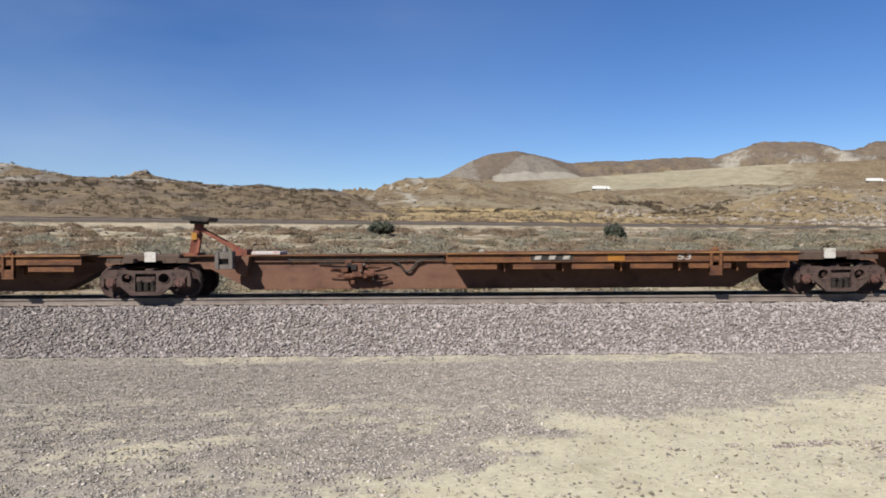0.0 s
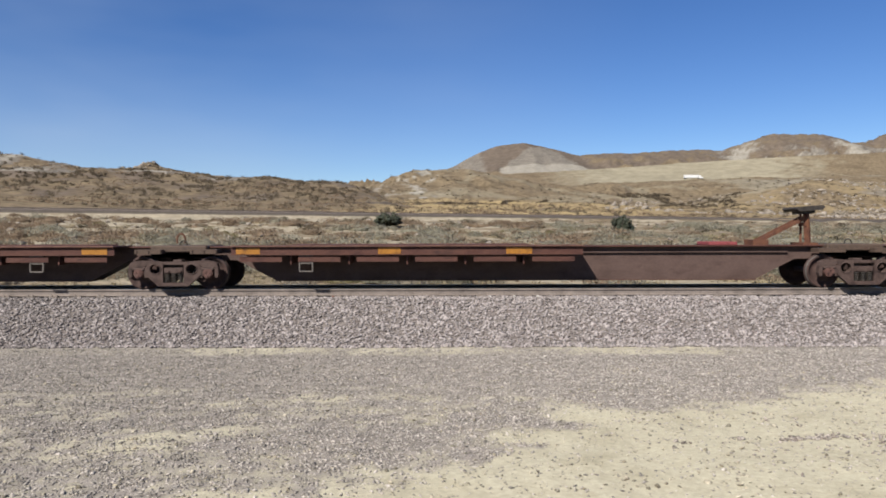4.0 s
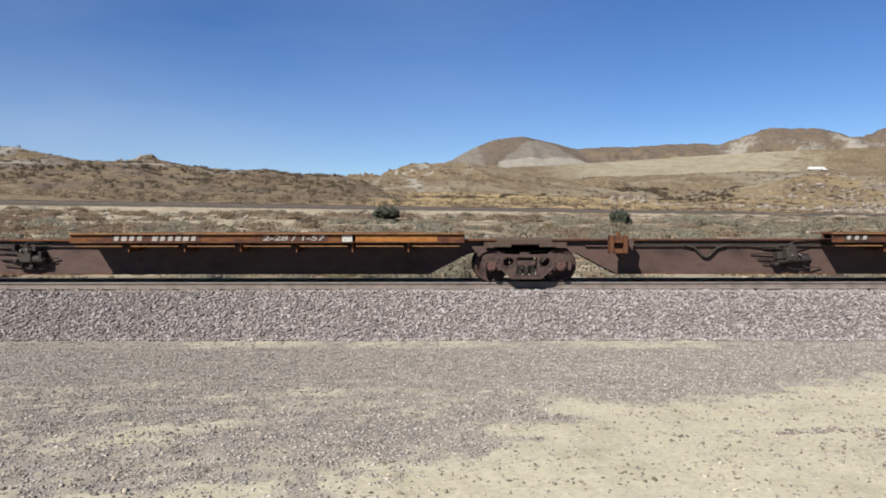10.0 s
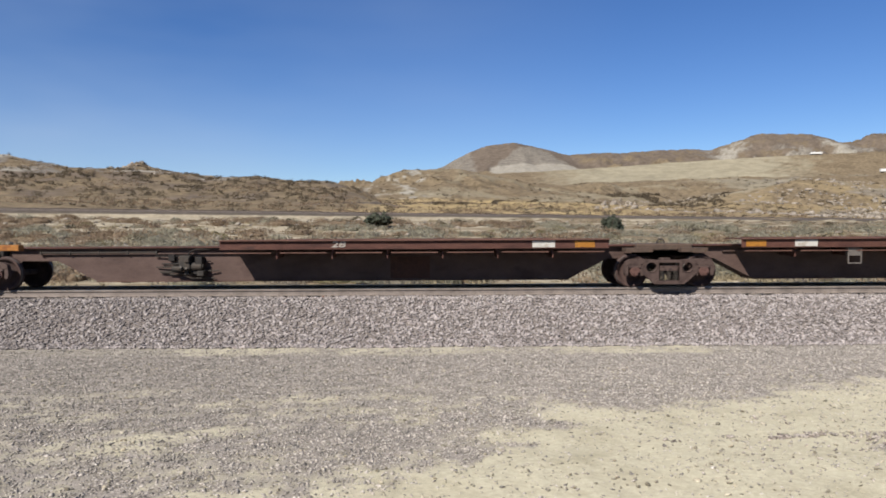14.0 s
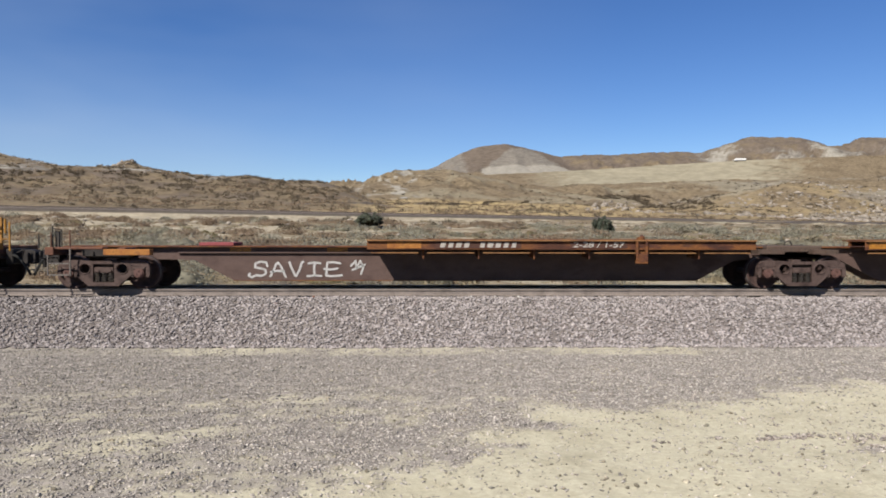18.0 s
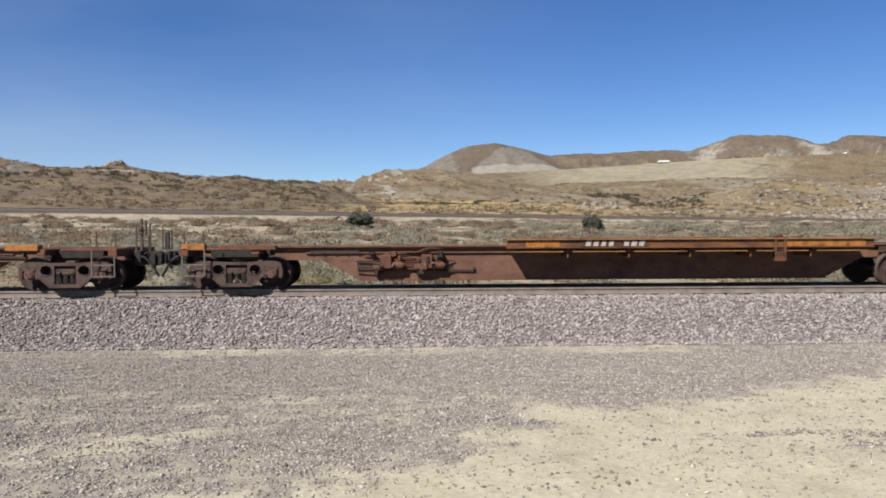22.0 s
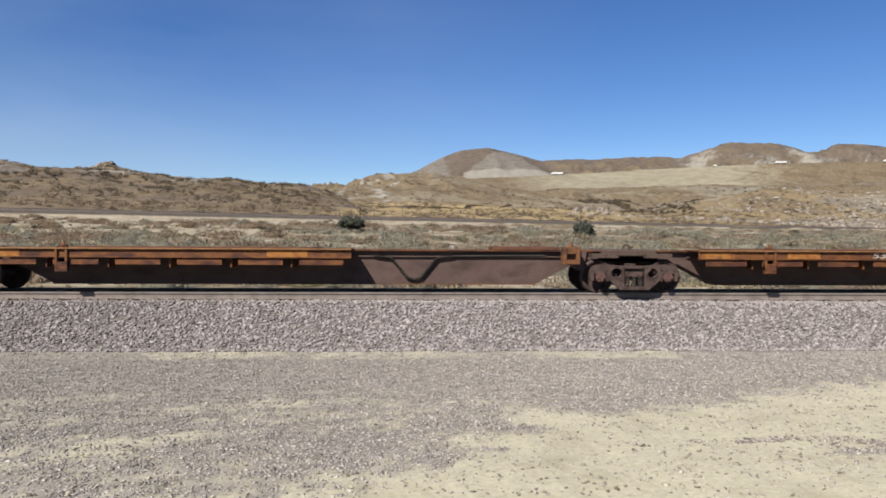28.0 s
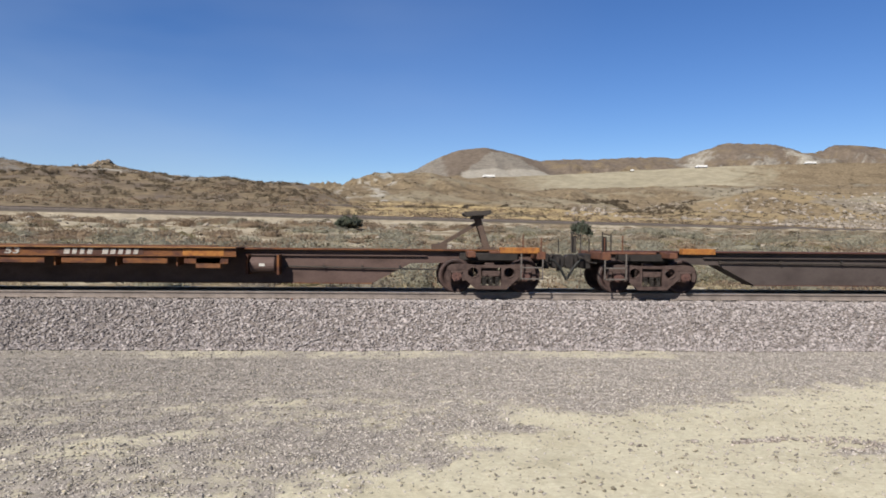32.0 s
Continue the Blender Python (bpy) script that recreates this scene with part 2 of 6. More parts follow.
GREY_BUSH = surface("grey_dead_brush", [(0.146, 0.120, 0.088), (0.186, 0.157, 0.118), (0.219, 0.188, 0.144)], 0.3, 8, vary=0.22, bump=0, dark=0.1, leafy=True)
HILL_BUSH = surface("brown_hill_shrub", [(0.078, 0.060, 0.040), (0.106, 0.083, 0.055), (0.135, 0.106, 0.071)], 0.3, 8, vary=0.22, bump=0, dark=0.1, leafy=True)
ROCK = surface("pale_limestone_rock", [(0.161, 0.135, 0.106), (0.212, 0.182, 0.150), (0.124, 0.099, 0.077)], 0.5, 6, vary=0.25)


def ground_material(name, zones, layers):
    """Mixes plain soils by the sheet's own masks; layers: (mask channel, soil colours, coarse scale, fine scale)."""
    m = bpy.data.materials.new(name)
    m.use_nodes = True
    nt = m.node_tree
    n, l = nt.nodes, nt.links
    b = n["Principled BSDF"]
    b.inputs["Roughness"].default_value = 0.95
    b.inputs["Specular IOR Level"].default_value = 0.1
    tc = n.new("ShaderNodeTexCoord")
    att = n.new("ShaderNodeAttribute")
    att.attribute_name = zones
    sep = n.new("ShaderNodeSeparateColor")
    l.new(att.outputs["Color"], sep.inputs[0])
    masks = {c: sep.outputs[c] for c in ("Red", "Green", "Blue")}
    att = n.new("ShaderNodeAttribute")
    att.attribute_name = zones + "_b"
    sep = n.new("ShaderNodeSeparateColor")
    l.new(att.outputs["Color"], sep.inputs[0])
    masks.update({c + "2": sep.outputs[c] for c in ("Red", "Green", "Blue")})
    out, last = None, None
    for chan, cols, scale, fine, edge, grain_dark, *wide in layers:
        big, small = n.new("ShaderNodeTexNoise"), n.new("ShaderNodeTexNoise")
        for t, s, d in ((big, scale, 9), (small, fine, 7)):
            t.inputs["Scale"].default_value = s
            t.inputs["Detail"].default_value = d
            t.inputs["Roughness"].default_value = 0.72
            l.new(tc.outputs["Object"], t.inputs["Vector"])
        ramp = n.new("ShaderNodeValToRGB")
        e = ramp.color_ramp.elements
        while len(e) < len(cols):
            e.new(0.5)
        for i, c in enumerate(cols):
            e[i].position = 0.33 + 0.34 * i / max(1, len(cols) - 1)
            e[i].color = (*c, 1)
        l.new(big.outputs["Fac"], ramp.inputs[0])
        grain = n.new("ShaderNodeMapRange")
        grain.inputs["From Min"].default_value, grain.inputs["From Max"].default_value = 0.32, 0.68
        grain.inputs["To Min"].default_value, grain.inputs["To Max"].default_value = 1 - grain_dark, 1 + grain_dark * 0.4
        l.new(small.outputs["Fac"], grain.inputs["Value"])
        mul = n.new("ShaderNodeMix")
        mul.data_type, mul.blend_type = "RGBA", "MULTIPLY"
        mul.inputs[0].default_value = 1.0
        l.new(ramp.outputs[0], mul.inputs[6])
        l.new(grain.outputs[0], mul.inputs[7])
        if out is None:
            out, last = mul.outputs[2], small
            continue
        # the mask's edge is broken up by noise
        add = n.new("ShaderNodeMath")
        add.operation = "MULTIPLY_ADD"
        l.new(small.outputs["Fac"], add.inputs[0])
        add.inputs[1].default_value = edge
        l.new(masks[chan], add.inputs[2])
        cut = n.new("ShaderNodeMapRange")
        half = wide[0] if wide else 0.08
        cut.inputs["From Min"].default_value, cut.inputs["From Max"].default_value = 0.5 - half + edge * 0.5, 0.5 + half + edge * 0.5
        l.new(add.outputs[0], cut.inputs["Value"])
        mix = n.new("ShaderNodeMix")
        mix.data_type = "RGBA"
        l.new(cut.outputs[0], mix.inputs[0])
        l.new(out, mix.inputs[6])
        l.new(mul.outputs[2], mix.inputs[7])
        out = mix.outputs[2]
    l.new(out, b.inputs["Base Color"])
    bp = n.new("ShaderNodeBump")
    bp.inputs["Strength"].default_value = 0.5
    bp.inputs["Distance"].default_value = 0.03
    l.new(last.outputs["Fac"], bp.inputs["Height"])
    l.new(bp.outputs[0], b.inputs["Normal"])
    return m


DIRT = ((0.292, 0.263, 0.186), (0.354, 0.321, 0.235), (0.383, 0.350, 0.259), (0.325, 0.291, 0.208))
YARD = ground_material("tan_dirt_and_crushed_stone", "zones", [
    ("Red", DIRT, 0.9, 16.0, 0.0, 0.24),
    ("Red", ((0.157, 0.136, 0.118), (0.208, 0.184, 0.162), (0.241, 0.213, 0.188), (0.179, 0.152, 0.131)), 2.2, 12.0, 1.3, 0.65, 0.3),
    ("Green", ((0.105, 0.087, 0.079), (0.147, 0.126, 0.115), (0.179, 0.155, 0.140)), 3.0, 22.0, 0.3, 0.5),
    ("Blue", ((0.115, 0.097, 0.087), (0.158, 0.137, 0.123), (0.131, 0.110, 0.097)), 3.0, 20.0, 0.2, 0.4),
])
DESERT = ground_material("desert_hillside", "zones", [
    ("Red", ((0.086, 0.064, 0.039), (0.128, 0.097, 0.061), (0.155, 0.119, 0.076), (0.102, 0.076, 0.048)), 0.035, 0.28, 0.0, 0.5),
    ("Red", ((0.226, 0.168, 0.084), (0.270, 0.204, 0.106), (0.234, 0.181, 0.104)), 0.03, 0.3, 0.6, 0.35, 0.3),
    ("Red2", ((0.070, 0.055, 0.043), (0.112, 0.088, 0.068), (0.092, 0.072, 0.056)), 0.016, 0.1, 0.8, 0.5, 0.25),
    ("Green2", ((0.102, 0.088, 0.073), (0.157, 0.139, 0.117), (0.128, 0.110, 0.091)), 0.03, 0.14, 1.1, 0.5, 0.25),
    ("Green", ((0.182, 0.161, 0.113), (0.219, 0.193, 0.137), (0.197, 0.172, 0.122)), 0.01, 0.06, 0.7, 0.3, 0.3),
    ("Blue2", ((0.190, 0.172, 0.142), (0.237, 0.217, 0.182), (0.179, 0.161, 0.130)), 0.04, 0.2, 1.1, 0.4, 0.25),
    ("Blue", ((0.062, 0.050, 0.041), (0.084, 0.069, 0.058)), 0.2, 0.8, 0.2, 0.3),
])
SCRUB = ground_material("scrub_soil", "zones", [
    ("Red", ((0.106, 0.079, 0.051), (0.146, 0.113, 0.073), (0.182, 0.146, 0.099), (0.120, 0.091, 0.061)), 0.1, 1.3, 0.0, 0.5),
    ("Green", ((0.226, 0.190, 0.135), (0.274, 0.237, 0.175), (0.204, 0.169, 0.118)), 0.25, 0.9, 0.8, 0.35, 0.2),
    ("Blue", ((0.062, 0.051, 0.042), (0.084, 0.070, 0.059)), 0.5, 1.5, 0.2, 0.3),
])


# ---- mesh helpers ----
def part(name, bm, material, parent, label="", at=None):
    me = bpy.data.meshes.new(name)
    bm.to_mesh(me)
    bm.free()
    me.materials.append(material)
    ob = new(name, me)
    if parent is not None:
        ob.parent = parent
    if at is not None:
        ob.matrix_basis = at
    if label:
        tagged(ob, label)
    return ob


def box(bm, x0, x1, y0, y1, z0, z1):
    v = [bm.verts.new((x, y, z)) for x in (x0, x1) for y in (y0, y1) for z in (z0, z1)]
    for f in ((0, 1, 3, 2), (4, 6, 7, 5), (0, 4, 5, 1), (2, 3, 7, 6), (0, 2, 6, 4), (1, 5, 7, 3)):
        bm.faces.new([v[i] for i in f])
    return v


def bar(bm, p, q, w, h=None):
    """A square bar from p to q, w across and h high."""
    p, q = Vector(p), Vector(q)
    d = (q - p).normalized()
    side = d.cross(Vector((0, 0, 1)))
    side = Vector((0, 1, 0)) if side.length < 0.05 else side.normalized()
    up = side.cross(d).normalized()
    w, h = w / 2, (h or w) / 2
    v = [bm.verts.new(e + side * a * w + up * b * h) for e in (p, q) for a, b in ((-1, -1), (1, -1), (1, 1), (-1, 1))]
    for f in ((3, 2, 1, 0), (4, 5, 6, 7), (0, 1, 5, 4), (1, 2, 6, 5), (2, 3, 7, 6), (3, 0, 4, 7)):
        bm.faces.new([v[i] for i in f])


def rod(bm, p, q, r, n=10, r2=None):
    p, q = Vector(p), Vector(q)
    d = (q - p).normalized()
    side = d.orthogonal().normalized()
    up = d.cross(side)
    rings = []
    for e, rr in ((p, r), (q, r2 or r)):
        rings.append([bm.verts.new(e + (side * math.cos(a) + up * math.sin(a)) * rr) for a in (2 * math.pi * i / n for i in range(n))])
    for i in range(n):
        bm.faces.new((rings[0][i], rings[0][(i + 1) % n], rings[1][(i + 1) % n], rings[1][i]))
    bm.faces.new(rings[0][::-1])
    bm.faces.new(rings[1])


def tube(bm, pts, r, n=7):
    """A bent round bar through the points, in one piece."""
    pts = [Vector(p) for p in pts]
    rings, side = [], None
    for i, p in enumerate(pts):
        d = (pts[min(i + 1, len(pts) - 1)] - pts[max(i - 1, 0)]).normalized()
        side = d.orthogonal().normalized() if side is None else (side - d * side.dot(d)).normalized()
        up = d.cross(side)
        rings.append([bm.verts.new(p + (side * math.cos(a) + up * math.sin(a)) * r) for a in (2 * math.pi * k / n for k in range(n))])
    for a, b in zip(rings, rings[1:]):
        for k in range(n):
            bm.faces.new((a[k], a[(k + 1) % n], b[(k + 1) % n], b[k]))
    bm.faces.new(rings[0][::-1])
    bm.faces.new(rings[-1])


def lathe(bm, profile, n=28):
    """Turns (radius, y) round the y axis."""
    rings = [[bm.verts.new((r * math.cos(a), y, r * math.sin(a))) for a in (2 * math.pi * i / n for i in range(n))] for r, y in profile]
    for a, b in zip(rings, rings[1:]):
        for i in range(n):
            bm.faces.new((a[i], a[(i + 1) % n], b[(i + 1) % n], b[i]))
    bm.faces.new(rings[0][::-1])
    bm.faces.new(rings[-1])


def slab(bm, outline, y0, y1):
    """An upright plate: an (x, z) outline, from y0 to y1."""
    a = [bm.verts.new((x, y0, z)) for x, z in outline]
    b = [bm.verts.new((x, y1, z)) for x, z in outline]
    k = len(outline)
    bm.faces.new(a)
    bm.faces.new(b[::-1])
    for i in range(k):
        bm.faces.new((a[i], b[i], b[(i + 1) % k], a[(i + 1) % k]))


def pierced(bm, outline, centre, rx, rz, y0, y1, n=16):
    """An upright plate with an oval hole through it."""
    def out(a):
        d = (math.cos(a), math.sin(a))
        best = 9.0
        for (ax, az), (bx, bz) in zip(outline, outline[1:] + outline[:1]):
            ex, ez = bx - ax, bz - az
            den = d[0] * ez - d[1] * ex
            if abs(den) > 1e-9:
                t = ((ax - centre[0]) * ez - (az - centre[1]) * ex) / den
                u = ((ax - centre[0]) * d[1] - (az - centre[1]) * d[0]) / den
                if t > 0 and -1e-6 <= u <= 1 + 1e-6:
                    best = min(best, t)
        return centre[0] + d[0] * best, centre[1] + d[1] * best

    angles = sorted([math.atan2(z - centre[1], x - centre[0]) for x, z in outline] + [2 * math.pi * (i + 0.3) / n - math.pi for i in range(n)])
    rings = []
    for a in angles:
        ox, oz = out(a)
        ix, iz = centre[0] + rx * math.cos(a), centre[1] + rz * math.sin(a)
        rings.append([bm.verts.new(p) for p in ((ox, y0, oz), (ox, y1, oz), (ix, y1, iz), (ix, y0, iz))])
    for a, b in zip(rings, rings[1:] + rings[:1]):
        for i in range(4):
            bm.faces.new((a[i], b[i], b[(i + 1) % 4], a[(i + 1) % 4]))


def soften(bm, w=0.012):
    bmesh.ops.recalc_face_normals(bm, faces=bm.faces)
    bmesh.ops.bevel(bm, geom=list(bm.edges), offset=w, segments=1, affect="EDGES", profile=0.5, clamp_overlap=True)
    return bm


def fresh():
    return bmesh.new()


# ---- the lie of the land ----
YC, RZ = 19.5, 0.784      # the track's centre line and the top of its rails


def ramp01(a, b, v):
    t = np.clip((v - a) / (b - a), 0, 1)
    return t * t * (3 - 2 * t)


def through_points(x, pts):
    """A rounded line through (x, z) points."""
    px, pz = np.array([p[0] for p in pts], float), np.array([p[1] for p in pts], float)
    w = (px[-1] - px[0]) / 420
    return (np.interp(x - w, px, pz) + np.interp(x, px, pz) * 2 + np.interp(x + w, px, pz)) / 4


def track_two(x):
    return 150 + 0.636 * np.clip(x, -118, 330)


# crest lines of the hills: distance, where the foot begins, and (x, height) along the crest
RIDGES = [
    (330.0, 170.0, [(-420, 58), (-260, 44), (-190, 37), (-152, 30.8), (-141, 29.6), (-135, 31.2), (-130.5, 32.6), (-126, 32.0), (-117, 29.8), (-106, 28.0), (-84, 27.2), (-79, 28), (-64, 26), (-44.5, 25.2), (-34, 22), (-24, 16), (-8, 9), (5, 6)]),
    (760.0, 470.0, [(-148, 20), (-76, 48), (-63, 55), (-35, 65), (0, 68), (26, 67), (58, 60), (98, 54), (130, 52), (167, 52.5), (295, 57.2), (386, 59), (446, 60.2), (700, 66), (1000, 70)]),
    (1150.0, 800.0, [(-160, 60), (-40, 78), (85, 93), (160, 96.5), (265, 102), (395, 111), (570, 121), (720, 126), (1100, 130)]),
    (1800.0, 1180.0, [(-900, 60), (-190, 112), (-150, 120), (-80, 152), (10, 156), (65, 187), (122, 212), (192, 221), (248, 210), (322, 190), (412, 194), (522, 198), (590, 203), (672, 199), (742, 224), (798, 239), (922, 239), (1004, 219), (1032, 217), (1074, 241), (1127, 240), (1300, 225), (1900, 205)]),
    (470.0, 330.0, [(150, 16), (196, 28), (232, 35.5), (262, 34), (294, 32.5), (340, 36), (460, 42), (700, 50)]),
]


def land(x, y):
    """The height of the ground."""
    x, y = np.asarray(x, float), np.asarray(y, float)
    near = -0.2 + 0.2 * (1 - ramp01(5, 12, y)) + 0.4 * (1 - ramp01(-2, 6, y))
    bank = -0.2 + 0.78 * ramp01(0, 1, np.clip((y - 15.6) / 2.3, 0, 1)) * 0.35 + 0.78 * 0.65 * np.clip((y - 15.6) / 2.3, 0, 1)
    z = np.where(y < 15.6, near, bank)
    z = np.where(y > 21.1, 0.58 - 0.43 * np.clip((y - 21.1) / 1.6, 0, 1), z)
    yt = track_two(x)
    scrub = 0.15 + 4.4 * np.clip((y - 27) / (yt - 12 - 27), 0, 1) ** 0.85
    z = np.where(y > 22.7, scrub, z)
    z = np.where((y > yt - 12) & (y > 27), 4.55 + 1.25 * ramp01(-9, -4, y - yt), z)
    plain = 5.8 + 0.056 * np.maximum(y - yt - 12, 0)
    z = np.where(y > yt + 6, plain, z)
    for dist, foot, crest in RIDGES:
        top = through_points(x, crest)
        rise = np.clip((y - foot) / (dist - foot), 0, 1) ** 1.7
        rise = np.where(y > dist, 1 - 0.6 * np.clip((y - dist) / (dist * 0.35), 0, 1), rise)
        z = z + np.maximum(top - z, 0) * np.where(y > foot, rise, 0)
    return z


def gradient_noise(x, y, seed):
    """Smooth noise in the plane, about -1 to 1."""
    x, y = np.asarray(x, float), np.asarray(y, float)
    ix, iy = np.floor(x), np.floor(y)
    fx, fy = x - ix, y - iy
    u, v = fx ** 3 * (fx * (fx * 6 - 15) + 10), fy ** 3 * (fy * (fy * 6 - 15) + 10)

    def corner(a, b):
        h = ((ix + a).astype(np.int64) * 374761393 + (iy + b).astype(np.int64) * 668265263 + seed * 974711) & 0xFFFFFFFF
        h = ((h ^ (h >> 13)) * 1274126177) & 0xFFFFFFFF
        g = ((h ^ (h >> 16)) & 0xFFFF) * (2 * math.pi / 65536)
        return np.cos(g) * (fx - a) + np.sin(g) * (fy - b)

    low = corner(0, 0) * (1 - u) + corner(1, 0) * u
    high = corner(0, 1) * (1 - u) + corner(1, 1) * u
    return 1.5 * (low * (1 - v) + high * v)


def fbm(x, y, seed, octaves=4, gain=0.53):
    return sum(gain ** k * gradient_noise(x * 2.03 ** k, y * 2.03 ** k, seed + 17 * k) for k in range(octaves))


def crest_free(y):
    """Gullies fade out towards the crest lines."""
    return 0.22 + 0.78 * np.clip(np.min([np.abs(y - r[0]) / (0.1 * r[0]) for r in RIDGES], axis=0), 0, 1)


def ledge(x, z):
    """How high a point of the near hill lies over its rock ledge."""
    return z - (22.4 + 0.012 * (x + 130) + 0.9 * fbm(x * 0.03, z * 0.0, 61, 3))


def rough_land(x, y):
    x, y = np.asarray(x, float), np.asarray(y, float)
    z = land(x, y)
    away = np.clip((y - 23.5) / 15, 0, 1)
    far = np.clip((y - 170) / 300, 0, 1)
    flat = np.clip((np.abs(y - track_two(x)) - 5) / 8, 0, 1)
    free = crest_free(y)
    h = 0.34 * away * flat * fbm(x * 0.13, y * 0.09, 3, 4)
    far = np.where((y > 790) & (y < 1160), far * 0.3, far)
    h += far * 0.9 * fbm(x * 0.03, y * 0.02, 7, 5)
    # gullies run down the slopes, branching
    bend = 14 * fbm(x * 0.012, y * 0.012, 9, 3)
    near = 1 - 2 * np.abs(gradient_noise((x + bend) * 0.045, y * 0.012, 5)) - 0.8 * np.abs(gradient_noise((x + bend) * 0.12, y * 0.04, 8))
    broad = 1 - 2 * np.abs(gradient_noise((x + 2.4 * bend) * 0.014, y * 0.0035, 15)) - 1.1 * np.abs(gradient_noise((x + 2.4 * bend) * 0.037, y * 0.012, 18)) - 0.5 * np.abs(gradient_noise((x + bend) * 0.085, y * 0.03, 19))
    left = np.clip((y - 185) / 60, 0, 1) * (y < 420)
    h += np.where(y < 620, (0.25 * left + far) * free * 1.5 * (near - 0.1), 0)
    calm = 1 - 0.75 * ramp01(20, 90, x) * (1 - ramp01(300, 380, x))
    h += np.where(y >= 620, far * free * np.where(y > 1160, 12.0 * calm, 4.5) * (broad + 0.15), 0)
    h += np.where(y > 1160, free * 7.0 * fbm(x * 0.035, y * 0.014, 27, 4) * calm, 0)
    # the ledge of rock across the near left hill
    s = ledge(x, z)
    h += np.where((y > 200) & (y < 329), 1.5 * ramp01(-90, -115, x) * ramp01(-0.6, 0.4, s) * (1 - ramp01(2, 7, s)), 0)
    h += 1.9 * np.exp(-((x + 130.8) / 3.0) ** 2 - ((y - 329) / 9) ** 2)
    yard = 0.02 * fbm(x * 0.8, y * 0.8, 1, 3) + 0.012 * fbm(x * 3.1, y * 3.1, 2, 3) * (y < 15.4)
    return z + np.where(y < 23.5, yard, h)


# worn patches of bare dirt in the stone: x, y, half length, half width
BARE = [(-0.75, 10.7, 0.95, 0.24), (-0.25, 9.1, 0.6, 0.42), (-4.3, 9.4, 1.0, 0.3), (-3.1, 8.1, 0.9, 0.36), (-3.9, 7.2, 0.7, 0.3), (-0.8, 7.0, 0.55, 0.4), (-2.2, 8.6, 0.8, 0.25), (1.0, 10.6, 0.5, 0.22), (0.75, 7.5, 0.4, 0.3)]
# stone lying out on the dirt
HEAPS = [(0.65, 9.15, 0.75, 0.5), (0.25, 7.6, 0.42, 0.5), (1.35, 8.9, 0.5, 0.22), (2.55, 10.0, 0.6, 0.3), (5.0, 7.62, 0.4, 0.12)]


def stone_cover(x, y):
    """How thickly crushed stone lies on the dirt: a broad band before the bank, worn through nearer."""
    along, across = 0.88 * x + 0.47 * y, -0.47 * x + 0.88 * y
    n1 = fbm(along * 0.5, across * 1.3, 11, 5, 0.6)
    n2 = fbm(x * 2.2, y * 2.6, 4, 5, 0.65)
    edge = np.interp(x, [-8, -1, 0.1, 0.9, 1.35, 1.7, 2.7, 3.7, 7, 12], [4.0, 6.2, 7.6, 8.6, 10.0, 10.3, 9.8, 10.3, 11.7, 13.6])
    v = 1 / (1 + np.exp(-2.6 * np.clip((y - edge) / 0.75 + 0.4 * n1 + 0.75 * n2, -9, 9)))
    # mixed through each other on the west side
    v = v * np.where(x < 1.2, np.clip(0.74 + 0.34 * n1 + 0.3 * n2 + 0.5 * ramp01(10.8, 12.5, y), 0.3, 1), 1)
    for sign, spots in ((-1, BARE), (1, HEAPS)):
        for px, py, a, b in spots:
            d = np.hypot((x - px) / a, (y - py - 0.16 * (x - px)) / b) + 0.5 * n1 + 0.75 * n2
            k = 1 - ramp01(0.1, 1.5, d)
            v = v * (1 - 0.45 * k) if sign < 0 else np.maximum(v, 0.95 * k)
    # wheel ruts, where the stone is pressed in
    rut = np.exp(-((y - 12.9 - 0.05 * x + 0.15 * n1) / 0.12) ** 2) + np.exp(-((y - 11.4 - 0.07 * x + 0.15 * n1) / 0.12) ** 2)
    v = v * (1 - 0.3 * np.clip(rut * (0.5 + n2), 0, 1) * (x < 1))
    # a broken strip of dirt along the foot of the bank
    strip = 14.2 + 0.2 * n2 + 0.12 * n1
    depth = np.clip(0.58 + 0.35 * fbm(x * 0.35, x * 0.0, 6, 3) + 0.3 * n2, 0.25, 0.75) * (0.45 + 0.55 * ramp01(-6.5, -4, x) * (1 - ramp01(5, 7, x)))
    v = v * (1 - ramp01(0, 0.45, y - strip) * depth)
    return np.where((np.abs(x) < 60) & (y > -70) & (y < 15.6), np.clip(v, 0, 1), 0)


